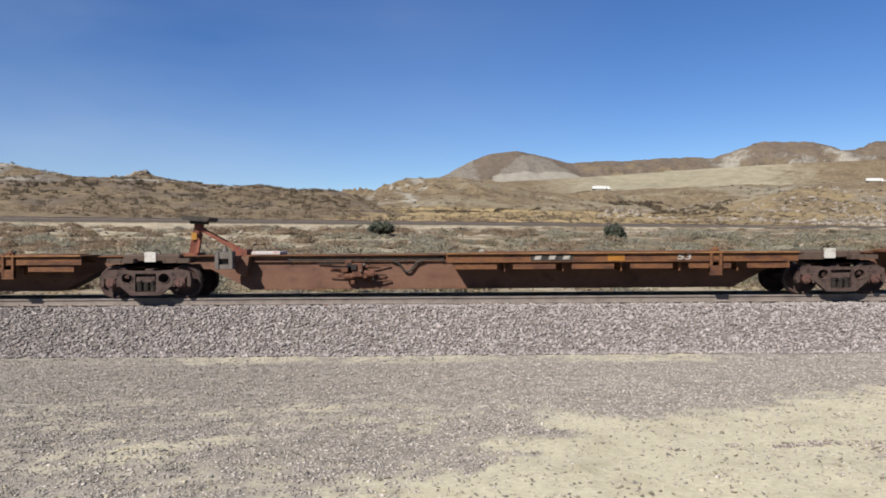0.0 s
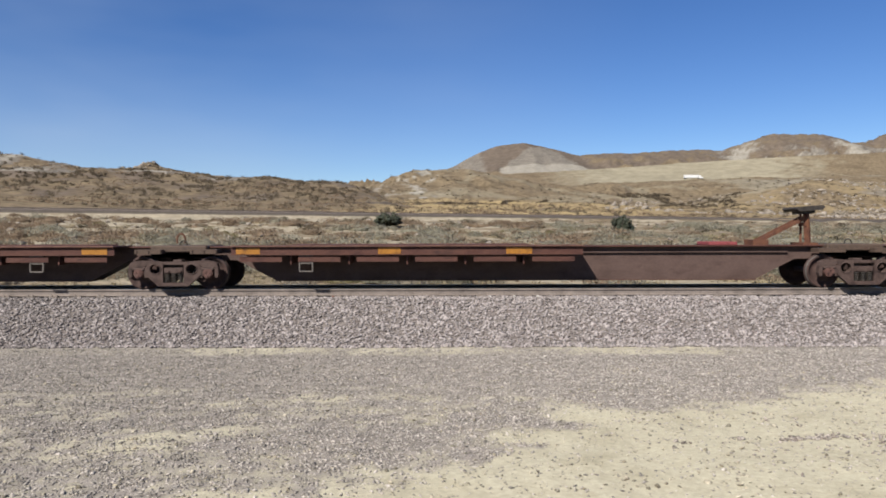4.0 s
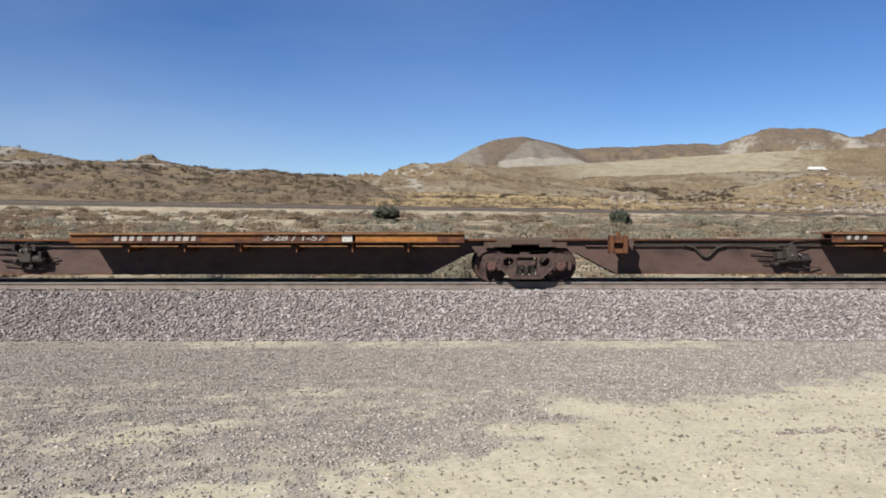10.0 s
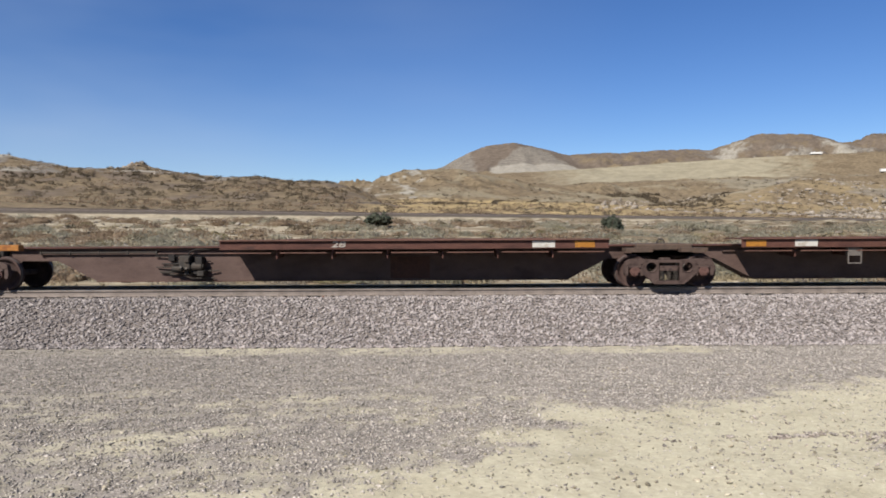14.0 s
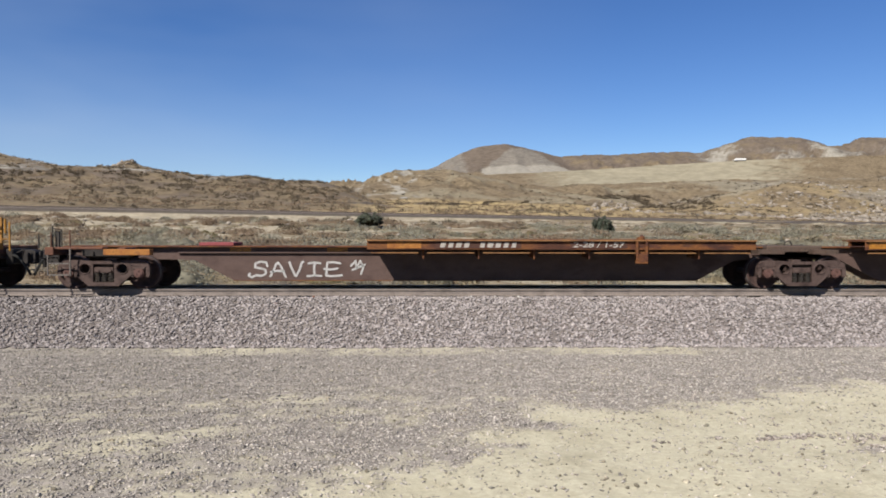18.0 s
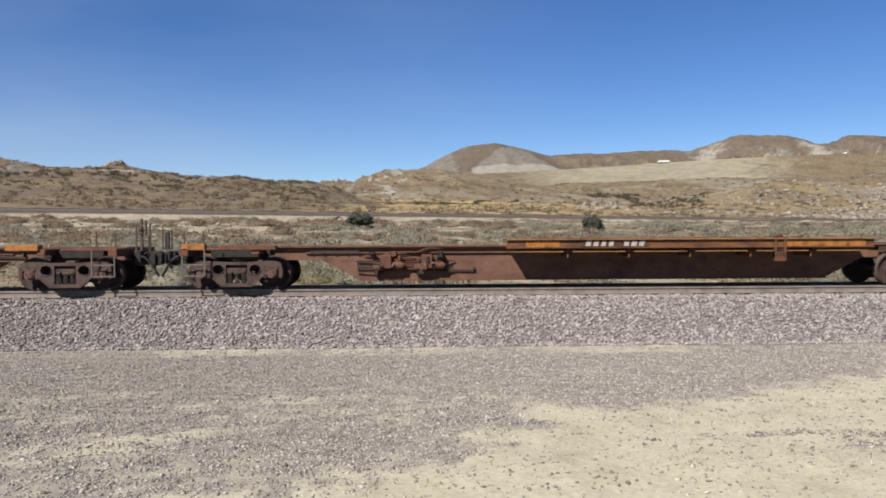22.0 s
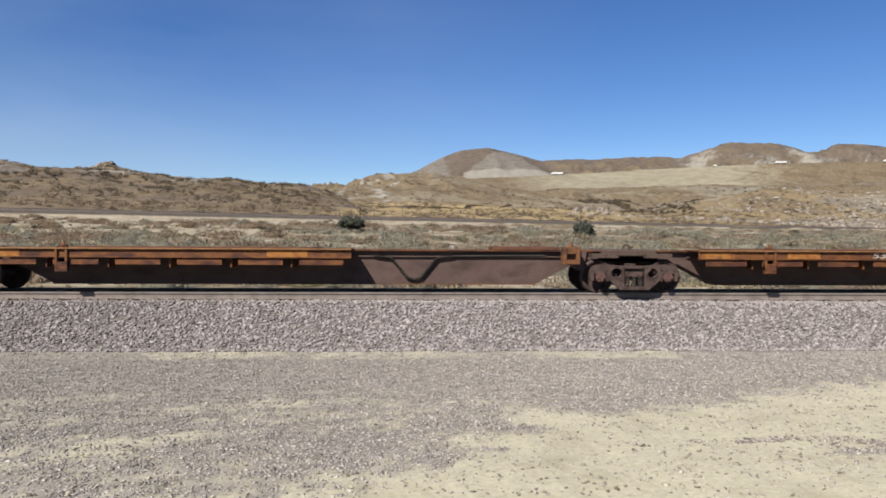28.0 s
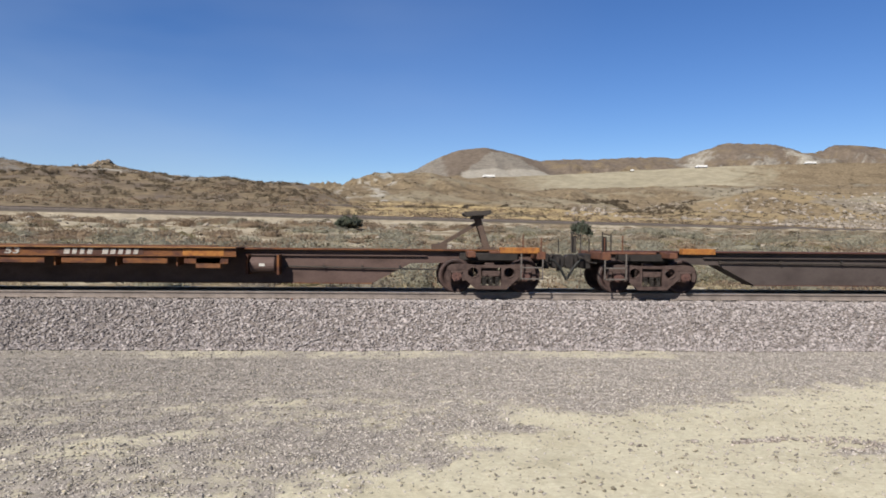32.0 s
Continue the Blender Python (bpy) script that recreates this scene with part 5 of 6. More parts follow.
# ---- the train: spine cars ----
STROKES = {
    "S": [[(1.0, 0.7), (0.92, 0.95), (0.55, 1.02), (0.18, 0.9), (0.15, 0.62), (0.5, 0.55), (0.85, 0.45), (0.9, 0.2), (0.6, 0.02), (0.2, 0.06), (-0.1, -0.08), (-0.3, 0.05), (-0.22, 0.18)]],
    "A": [[(-0.05, 0.0), (0.2, 0.45), (0.35, 0.85), (0.5, 0.95), (0.68, 0.7), (0.85, 0.3), (1.02, -0.06)], [(0.0, 0.3), (0.45, 0.38), (0.9, 0.34)]],
    "V": [[(0.02, 0.98), (0.16, 0.6), (0.42, 0.05), (0.5, 0.02), (0.72, 0.45), (0.88, 0.95), (1.0, 1.0)]],
    "I": [[(0.52, 0.9), (0.48, 0.5), (0.52, 0.05)], [(0.1, 0.9), (0.5, 0.96), (0.92, 0.9)], [(0.02, 0.0), (0.5, 0.06), (0.98, 0.02)]],
    "E": [[(1.05, 0.9), (0.6, 0.98), (0.15, 0.95), (0.1, 0.5), (0.08, 0.04), (0.5, 0.0), (1.15, 0.06)], [(-0.05, 0.5), (0.4, 0.46), (0.85, 0.54)]],
    "B": [[(0.1, 0.0), (0.15, 1.0), (0.8, 0.85), (0.7, 0.55), (0.15, 0.5)], [(0.7, 0.55), (0.95, 0.25), (0.6, 0.0), (0.1, 0.0)]],
    "H": [[(0.1, 0.0), (0.15, 1.0)], [(0.9, 0.0), (0.85, 1.0)], [(0.1, 0.5), (0.9, 0.55)]],
    "N": [[(0.0, 0.6), (0.3, 1.0), (0.35, 0.4), (0.6, 1.0), (0.8, 0.5), (0.65, 0.0)], [(0.1, 0.3), (0.9, 0.7)]],
    "X": [[(0.0, 0.6), (0.2, 1.0), (0.3, 0.6), (0.5, 1.0), (0.6, 0.6), (0.9, 0.95)], [(0.0, 0.4), (0.2, 0.0), (0.4, 0.4), (0.65, 0.05), (0.9, 0.4)], [(0.1, 0.55), (0.95, 0.5)]],
}


def lettering(text, width, height, parent, at, material):
    """Words with the built-in font, as a flat mesh."""
    cu = bpy.data.curves.new("lettering", "FONT")
    cu.body, cu.size, cu.align_x, cu.align_y, cu.extrude = text, 1.0, "CENTER", "CENTER", 0.004
    cu.offset = 0.02
    tmp = new("lettering", cu)
    bpy.context.view_layer.update()
    me = bpy.data.meshes.new_from_object(tmp)
    co = np.array([v.co for v in me.vertices])
    w, h = np.ptp(co[:, 0]), np.ptp(co[:, 1])
    for v in me.vertices:
        v.co.x *= width / w
        v.co.y *= height / h
        v.co.x += 0.22 * v.co.y          # slanted letters
    bpy.data.objects.remove(tmp)
    me.materials.clear()
    me.materials.append(material)
    ob = new("lettering", me)
    ob.parent = parent
    ob.matrix_basis = at @ pose(0, 0, 0, 90, 0, 0)
    return ob


def stroke(bm, pts, w, y):
    for (x0, z0), (x1, z1) in zip(pts, pts[1:]):
        bar(bm, (x0, y, z0), (x1, y, z1), 0.006, w)


def build_car(kind, s0, s1, finish, a, b, items, left_end, right_end):
    half = (s1 - s0) / 2
    rng = random.Random(int(s0 * 10))
    steel = STEEL["maroon" if finish == "black" else finish]
    spine = SPINE["black" if finish == "black" else "maroon" if finish in ("maroon", "brown", "orangedark") else "orange"]
    cap = CAP["maroon" if finish in ("maroon", "black") else "orange"]
    tone = {"orange": "rusted orange", "orangedark": "dark rust-orange", "maroon": "faded maroon", "brown": "rusted brown", "black": "grimy dark grey"}[finish]
    what = "with a bare deck on the rails" if not any(i[0] == "hitch" for i in items) else "with a raised trailer hitch on the rails"
    root = tagged(new("spine_car"), f"{tone} spine car {what}", "railcar", "spine cars of the train")
    root.matrix_basis = pose((s0 + s1) / 2, YC, RZ)
    MOVERS.append((root, (s0 + s1) / 2))
    HT = 1.11 if kind == "48" else 1.25
    ZT, ZB = 1.05, 0.2
    el = half + (1.25 if left_end else 0.3)
    er = half + (1.25 if right_end else 0.3)
    # the deep box girder, drawn in at both ends over the trucks
    bm = fresh()
    fl, fr = (3.0 if left_end else 2.4), (3.0 if right_end else 2.4)
    slab(bm, [(-el, 0.76), (-half + fl - 1.0, 0.72), (-half + fl, ZB), (half - fr, ZB), (half - fr + 1.0, 0.72), (er, 0.76), (er, ZT), (-el, ZT)], -0.36, 0.36)
    bmesh.ops.recalc_face_normals(bm, faces=bm.faces)
    girder = part("girder", bm, spine, root, "deep flat-sided steel girder")
    bm = fresh()
    box(bm, -el, er, -0.5, 0.5, ZT + 0.001, ZT + 0.03)
    part("top_flange", bm, steel, girder)
    bm = fresh()
    box(bm, -half + fl, half - fr, -0.41, 0.41, ZB - 0.022, ZB - 0.001)
    part("bottom_flange", bm, steel, girder)
    bm = fresh()
    box(bm, -half + 1.6, half - 1.6, -0.43, -0.361, 0.895, 0.925)
    part("rub_strip", bm, spine, girder)
    # the side shelves that carry containers
    lip = 0.11 if kind == "48" else 0.05
    for side in (-1, 1):
        o = side * 1.3
        c, d = (a, b) if side < 0 else (a + 1.1, b - 1.1)
        bm = fresh()
        box(bm, c, d, min(side * 0.3, o), max(side * 0.3, o), HT - 0.03, HT)
        deck = part("shelf", bm, steel, root, "narrow steel container shelf")
        bm = fresh()
        box(bm, c, d, min(o, o + side * 0.03), max(o, o + side * 0.03), HT - 0.235, HT + 0.004)
        box(bm, c, d, min(o + side * 0.03, o + side * 0.05), max(o + side * 0.03, o + side * 0.05), HT - 0.235, HT - 0.22)
        soften(bm, 0.004)
        part("side_sill", bm, steel, deck, "rust-streaked side sill")
        bm = fresh()
        box(bm, c, d, min(o + side * 0.031, o + side * 0.1), max(o + side * 0.031, o + side * 0.1), HT - 0.026, HT + 0.006)
        part("sill_cap", bm, cap, deck, "paler top edge of the sill")
        k = int((d - c) / 1.37)
        step = (d - c) / k
        for i in range(k):
            x0, x1 = c + i * step, c + (i + 1) * step
            bm = fresh()
            g = 0.2
            if kind == "48":
                box(bm, x0 + g, x1 - g, min(o, o - side * 0.03), max(o, o - side * 0.03), HT - 0.29 - lip, HT - 0.27)
            else:
                box(bm, x0 + 0.1, x1 - 0.12, min(o, o - side * 0.04), max(o, o - side * 0.04), HT - 0.33, HT - 0.305)
            # the thin lip's sunlit look is helped by the paler cap colour
            part("lip", bm, steel if kind == "48" else cap, deck)
            if i:
                bm = fresh()
                slab(bm, [(-0.03, HT - 0.24), (0.03, HT - 0.24), (0.015, HT - 0.47), (-0.015, HT - 0.47)], side * 0.94, side * 1.2)
                slab(bm, [(-0.01, HT - 0.04), (0.01, HT - 0.04), (0.01, HT - 0.45), (-0.01, HT - 0.45)], side * 0.36, side * 0.94)
                bmesh.ops.recalc_face_normals(bm, faces=bm.faces)
                part("gusset", bm, steel, deck, at=pose(x0, 0, 0))
    # articulation arms, covers and side bearers over the trucks
    for s, end in ((-1, left_end), (1, right_end)):
        x = s * half
        bm = fresh()
        box(bm, x - 0.75, x + 0.75, -0.62, 0.62, 0.8, 1.0)
        soften(bm, 0.02)
        part("bolster_arm", bm, PAINT["black"], root, "dusty steel body bolster over the truck")
        if not end:
            bm = fresh()
            box(bm, x - s * 0.7 - 0.34, x - s * 0.7 + 0.34, -0.92, -0.5, ZT - 0.15, ZT - 0.04)
            for d in (-0.3, 0.0, 0.3):
                box(bm, x - s * 0.7 + d - 0.02, x - s * 0.7 + d + 0.02, -0.94, -0.91, ZT - 0.15, ZT - 0.05)
            part("bearer", bm, PAINT["brown"], root)
            if s < 0:
                bm = fresh()
                box(bm, x - 0.72, x + 0.72, -0.72, 0.72, ZT - 0.12, ZT + 0.06)
                soften(bm, 0.03)
                part("joint_cover", bm, PAINT["brown"], root, "dusty brown steel cover over the joint")
                bm = fresh()
                tube(bm, [(x + 0.0 + 0.1 * math.cos(t), -0.35, ZT + 0.06 + 0.12 * math.sin(t)) for t in np.linspace(0, math.pi, 8)], 0.018)
                part("lift_ring", bm, PAINT["dark"], root)
                bm = fresh()
                tube(bm, [(x + 0.9 - 0.6 * t, -0.5, 0.62 - 0.12 * math.sin(math.pi * t)) for t in np.linspace(0, 1, 8)], 0.022)
                part("air_hose", bm, RUBBER, root, "black rubber air hose")
        else:
            car_end(root, s, half, rng)
    for it in items:
        fitting(root, girder, it[0], it[1], it[2:], HT, ZT, finish, steel, spine, half, rng, a, b)
    return root


def car_end(root, s, half, rng):
    """End platform, draft gear, coupler, steps and hand rails."""
    e = half + 1.45
    bm = fresh()
    box(bm, s * (e - 0.22) - 0.11, s * (e - 0.22) + 0.11, -1.3, 1.3, 0.86, 1.06)
    box(bm, s * (e - 0.9) - 0.6, s * (e - 0.9) + 0.6, -1.25, -0.95, 1.0, 1.06)
    box(bm, s * (e - 0.9) - 0.6, s * (e - 0.9) + 0.6, 0.95, 1.25, 1.0, 1.06)
    box(bm, s * (half - 0.5) - 0.1, s * (half - 0.5) + 0.1, -1.25, 1.25, 0.9, 1.05)
    soften(bm, 0.015)
    part("end_sill", bm, PAINT["rust"], root, "rusted end platform beams")
    bm = fresh()
    box(bm, s * (e + 0.1) - 0.35, s * (e + 0.1) + 0.35, -0.09, 0.09, 0.72, 0.9)
    slab(bm, [(s * (e + 0.22), 0.68), (s * (e + 0.3), 0.6), (s * (e + 0.52), 0.6), (s * (e + 0.6), 0.66), (s * (e + 0.605), 0.9), (s * (e + 0.52), 0.97), (s * (e + 0.26), 0.97)][::s], -0.2, 0.17)
    box(bm, s * (e + 0.42) - 0.04, s * (e + 0.42) + 0.04, -0.28, -0.201, 0.52, 0.9)
    box(bm, s * (e + 0.05) - 0.09, s * (e + 0.05) + 0.09, -0.42, 0.42, 0.6, 1.0)
    soften(bm, 0.02)
    part("coupler", bm, PAINT["black"], root, "dark knuckle coupler")
    bm = fresh()
    tube(bm, [(s * (e + 0.16 + 0.44 * t ** 0.7), -0.46 + 0.04 * t, 0.84 - 0.56 * t ** 1.3 + 0.05 * t ** 6) for t in np.linspace(0, 1, 14)], 0.034)
    part("brake_hose", bm, RUBBER, root, "black rubber brake hose")
    for y in (-1.28, 1.28):
        bm = fresh()
        for dx in (0.72, 0.18):
            bar(bm, (s * (e - dx), y, 0.36), (s * (e - dx), y, 1.02), 0.03)
        for z in (0.38, 0.66):
            bar(bm, (s * (e - 0.72), y, z), (s * (e - 0.18), y, z), 0.03)
        part("step", bm, PAINT["pole"], root, "grey steel sill step with two rungs")
    bm = fresh()
    tube(bm, [(s * (e + 0.02), -1.25, 0.78), (s * (e + 0.02), -0.44, 0.78), (s * (e + 0.3), -0.21, 0.98)], 0.016)
    part("uncoupling_lever", bm, PAINT["dark"], root)
    for dx, h in ((0.66, 0.42), (0.2, 0.36)):
        bm = fresh()
        rod(bm, (s * (e - dx), -1.15, 1.05), (s * (e - dx), -1.15, 1.06 + h), 0.017, 7)
        part("grab_post", bm, PAINT["rust"], root)


def fitting(root, girder, n, x, r, HT, ZT, finish, steel, spine, half, rng, a, b):
    """One fitting of a car at x along it."""
    Y = -0.365
    bm = fresh()
    if n == "post":
        box(bm, x - 0.15, x - 0.09, -1.39, -1.28, HT - 0.5, HT + 0.03)
        box(bm, x + 0.09, x + 0.15, -1.39, -1.28, HT - 0.5, HT + 0.03)
        box(bm, x - 0.15, x + 0.15, -1.38, -1.28, HT - 0.58, HT - 0.34)
        box(bm, x - 0.09, x + 0.09, -1.30, -1.2, HT - 0.4, HT + 0.08)
        rod(bm, (x - 0.03, -1.34, HT + 0.02), (x - 0.03, -1.2, HT + 0.02), 0.07, 9)
        rod(bm, (x + 0.02, -1.26, HT + 0.05), (x + 0.02, -1.26, HT + 0.14), 0.075, 9, 0.03)
        soften(bm, 0.006)
        part("container_guide", bm, steel, root, "rusted container guide bracket")
    elif n == "post2":
        box(bm, x - 0.14, x + 0.14, -1.385, -1.28, HT - 0.26, HT + 0.03)
        box(bm, x - 0.1, x + 0.1, -1.34, -1.2, HT - 0.55, HT - 0.26)
        soften(bm, 0.008)
        part("container_guide", bm, steel, root, "plated container guide on the sill")
    elif n == "frame":
        for dx in (-0.16, 0.16):
            box(bm, x + dx - 0.015, x + dx + 0.015, -1.29, -1.26, HT - 0.62, HT - 0.24)
        box(bm, x - 0.17, x + 0.17, -1.29, -1.26, HT - 0.65, HT - 0.62)
        box(bm, x - 0.14, x + 0.14, -1.28, -1.1, HT - 0.45, HT - 0.24)
        part("step_loop", bm, PAINT["pole"], root, "thin grey step loop under the sill")
    elif n == "jack":
        m = {"grey": PAINT["pole"], "orange": STEEL["orange"], "rust": PAINT["rust"], "brown": STEEL["brown"]}[r[0]]
        box(bm, x - 0.02, x + 0.28, -1.1, -0.3, 0.92, ZT + 0.02)
        slab(bm, [(x - 0.05, ZT), (x + 0.5, ZT), (x + 0.42, 0.55), (x + 0.2, 0.62)], -0.75, -0.36)
        bmesh.ops.recalc_face_normals(bm, faces=bm.faces)
        part("jack_arm", bm, spine, root, "steel arm out to the jacking pad")
        bm = fresh()
        box(bm, x - 0.22, x - 0.12, -1.25, -0.95, 0.74, ZT + 0.14)
        box(bm, x + 0.12, x + 0.22, -1.25, -0.95, 0.74, ZT + 0.14)
        box(bm, x - 0.12, x + 0.12, -1.22, -0.95, 0.74, 0.86)
        box(bm, x - 0.12, x + 0.12, -1.22, -0.95, 1.0, ZT + 0.12)
        box(bm, x - 0.12, x + 0.12, -1.08, -0.95, 0.86, 1.0)
        rod(bm, (x, -1.1, ZT + 0.12), (x, -1.1, ZT + 0.24), 0.07, 8, 0.04)
        soften(bm, 0.01)
        part("corner_pad", bm, m, root, "worn boxed pedestal pad with an opening")
    elif n == "plate":
        m = PAINT[r[1]]
        w = r[0]
        box(bm, x - w / 2, x + w / 2, -0.46, 0.46, ZT + 0.032, ZT + 0.12)
        soften(bm, 0.012)
        part("hitch_base_plate", bm, m, root, f"{ {'red': 'faded red', 'pink': 'bleached red', 'orange': 'orange', 'rust': 'rusted'}[r[1]] } plate on the girder")
    elif n == "hitch":
        d, m, lean = r[0], PAINT[r[1]], r[2]
        top = Vector((x - lean * 0.9, 0, 1.98))
        foot = Vector((x + d * 0.12, 0, ZT + 0.03))
        for y in (-0.2, 0.2):
            bar(bm, (foot.x, y, foot.z), (top.x, y * 0.7, top.z), 0.06, 0.15)
        bar(bm, (foot.x * 0.4 + top.x * 0.6, -0.2, foot.z * 0.4 + top.z * 0.6), (foot.x * 0.4 + top.x * 0.6, 0.2, foot.z * 0.4 + top.z * 0.6), 0.1)
        box(bm, foot.x - 0.2, foot.x + 0.2, -0.34, 0.34, foot.z, foot.z + 0.06)
        h = part("hitch", bm, m, root, "raised folding trailer hitch")
        bm = fresh()
        slab(bm, [(-0.37, 0.0), (-0.3, -0.07), (0.3, -0.07), (0.37, 0.0), (0.33, 0.05), (-0.33, 0.05)], -0.42, 0.42)
        box(bm, -0.16, 0.16, -0.3, 0.3, -0.15, -0.07)
        bmesh.ops.recalc_face_normals(bm, faces=bm.faces)
        tilt = 24 if x > 7 and abs(half - 8.06) < 0.03 else (11 if lean >= 0.2 else 4)
        part("fifth_wheel_plate", bm, PAINT["dark"], h, "dark greasy fifth wheel plate", Matrix.Translation(top + Vector((0, 0, 0.06))) @ pose(0, 0, 0, 0, -d * tilt, 0))
        bm = fresh()
        up = foot.lerp(top, 0.8)
        for y in (-0.13, 0.13):
            bar(bm, (up.x, y, up.z), (x - d * 1.15, y, ZT + 0.12), 0.05, 0.09)
        box(bm, x - d * 1.15 - 0.2, x - d * 1.15 + 0.2, -0.3, 0.3, ZT + 0.03, ZT + 0.17)
        part("strut", bm, m, h, "slanting hitch strut")
        if r[1] == "hitch":
            bm = fresh()
            q = foot.lerp(top, 0.55)
            box(bm, q.x - 0.07, q.x + 0.07, -0.262, -0.25, q.z - 0.09, q.z + 0.09)
            part("label", bm, PAINT["yellow"], h, "small yellow label")
    elif n in ("patch", "wpatch"):
        w, lvl = r[0], (r[1] if len(r) > 1 else "")
        z0, y = (HT - 0.21, -1.338) if not lvl else (0.86, Y - 0.004)
        if lvl == "low3":
            z0 = 0.93
        if lvl == "low2":
            z0, y = HT - 0.4, -1.24
        hgt = 0.1 if lvl else 0.165
        box(bm, x - w / 2, x + w / 2, y, y + 0.012, z0, z0 + hgt)
        m = PAINT["reflector"] if n == "patch" and w < 0.8 else (PAINT["orange"] if n == "patch" else PAINT["white"])
        part("reflector_strip" if n == "patch" else "white_patch", bm, m, root, "orange reflective strip" if n == "patch" else "chalky white patch")
    elif n == "num":
        bm.free()
        lettering(r[0], 0.17 * len(r[0]), 0.15, root, pose(x, -1.34, HT - 0.12), PAINT["letter"])
        return
    elif n == "word":
        bm.free()
        lettering(r[0], r[1], 0.14, root, pose(x, -1.343, HT - 0.12), PAINT["letter"])
        bm = fresh()
        box(bm, x - r[1] / 2 - 0.07, x + r[1] / 2 + 0.07, -1.338, -1.331, HT - 0.205, HT - 0.03)
        part("stencil_panel", bm, PAINT["panel"], root, "darker repainted panel")
        return
    elif n == "bars":
        box(bm, x - r[0] / 2 - 0.08, x + r[0] / 2 + 0.08, -1.338, -1.331, HT - 0.205, HT - 0.03)
        part("stencil_panel", bm, PAINT["dark"] if finish == "maroon" else PAINT["panel"], root, "darker repainted panel")
        bm = fresh()
        bm.free()
        k = max(5, round(r[0] / 0.19))
        for i in range(k):
            if i == 4 and k > 7:
                continue
            cx = x - r[0] / 2 + (i + 0.5) * r[0] / k
            w, z0, z1 = r[0] / k * rng.uniform(0.26, 0.38), HT - 0.185, HT - 0.055
            bm = fresh()
            slab(bm, [(cx - w - 0.015, z0), (cx + w - 0.015, z0), (cx + w + 0.015, z1), (cx - w + 0.015, z1)], -1.346, -1.339)
            bmesh.ops.recalc_face_normals(bm, faces=bm.faces)
            part("marking_bar", bm, PAINT["letter"], root)
    elif n == "logo":
        w = r[0]
        box(bm, x - w / 2, x + w / 2, -1.342, -1.336, HT - 0.2, HT - 0.03)
        part("emblem", bm, PAINT["dark"], root, "dark emblem panel")
        bm = fresh()
        bm.free()
        for i in range(3):
            cx = x - w / 2 + (i + 0.5) * w / 3
            bm = fresh()
            slab(bm, [(cx - w * 0.09, HT - 0.165), (cx + w * 0.06, HT - 0.165), (cx + w * 0.1, HT - 0.065), (cx - w * 0.05, HT - 0.065)], -1.350, -1.343)
            bmesh.ops.recalc_face_normals(bm, faces=bm.faces)
            part("emblem_shape", bm, PAINT["letter"], root)
    elif n == "tank":
        w = r[0]
        rod(bm, (x - w / 2, -0.62, 0.66), (x + w / 2, -0.62, 0.66), 0.2, 18)
        rod(bm, (x - w / 2 - 0.05, -0.62, 0.66), (x - w / 2, -0.62, 0.66), 0.12, 18, 0.2)
        rod(bm, (x + w / 2, -0.62, 0.66), (x + w / 2 + 0.05, -0.62, 0.66), 0.2, 18, 0.12)
        t = part("air_reservoir", bm, spine, root, "rust-brown round air reservoir")
        for dx in (-w / 2 - 0.08, w / 2 + 0.1):
            bm = fresh()
            box(bm, x + dx - 0.03, x + dx + 0.03, -0.8, -0.36, 0.42, 0.92)
            part("reservoir_bracket", bm, steel, t)
        bm = fresh()
        box(bm, x - 0.07, x + 0.07, -0.826, -0.815, 0.63, 0.7)
        part("label", bm, PAINT["white"], t, "small white label")
    elif n in ("pipe", "rod"):
        z = 0.94 if n == "pipe" else r[1]
        rod(bm, (x, Y - 0.06, z), (r[0], Y - 0.06, z - (0.0 if n == "pipe" else 0.06)), 0.022, 7)
        k = 4
        for i in range(k + 1):
            cx = x + (r[0] - x) * i / k
            box(bm, cx - 0.02, cx + 0.02, Y - 0.09, Y, z - 0.05, z + 0.04)
        part("brake_pipe", bm, PAINT["dark"], root, "dark brake pipe along the girder")
    elif n in ("loop", "vpipe"):
        w = r[0] / 2
        dp = 0.3 if n == "loop" else 0.62
        z = 0.92
        for off in (0.0,) if n == "loop" else (0.0, 0.0):
            tube(bm, [(x - w * 1.4, Y - 0.07, z), (x - w * 0.8, Y - 0.07, z - 0.06), (x - w * 0.25, Y - 0.07, z - dp * 0.9), (x, Y - 0.07, z - dp), (x + w * 0.25, Y - 0.07, z - dp * 0.9), (x + w * 0.8, Y - 0.07, z - 0.06), (x + w * 1.4, Y - 0.07, z)], 0.03 if n == "loop" else 0.035)
        if n == "vpipe":
            rod(bm, (x + w * 1.4, Y - 0.07, z), (x + w * 1.4 + 2.4, Y - 0.07, z + 0.02), 0.022, 7)
        part("hose_loop", bm, PAINT["dark"], root, "dark hanging pipe bend")
    elif n == "valve":
        m = PAINT["dark"] if finish != "orange" else PAINT["rust"]
        box(bm, x - 0.16, x + 0.12, Y - 0.3, Y, 0.5, 0.86)
        soften(bm, 0.02)
        v = part("brake_valve", bm, m, root, "brake valve with tangled pipework on the girder")
        for i in range(9):
            bm = fresh()
            cx, cz = x + rng.uniform(-0.42, 0.42), rng.uniform(0.36, 0.9)
            sx, sz, dp = rng.uniform(0.03, 0.09), rng.uniform(0.03, 0.1), rng.uniform(0.12, 0.36)
            box(bm, cx - sx, cx + sx, Y - dp, Y, cz - sz, cz + sz)
            soften(bm, 0.012)
            part("valve_block", bm, PAINT["black"] if i % 2 else m, v)
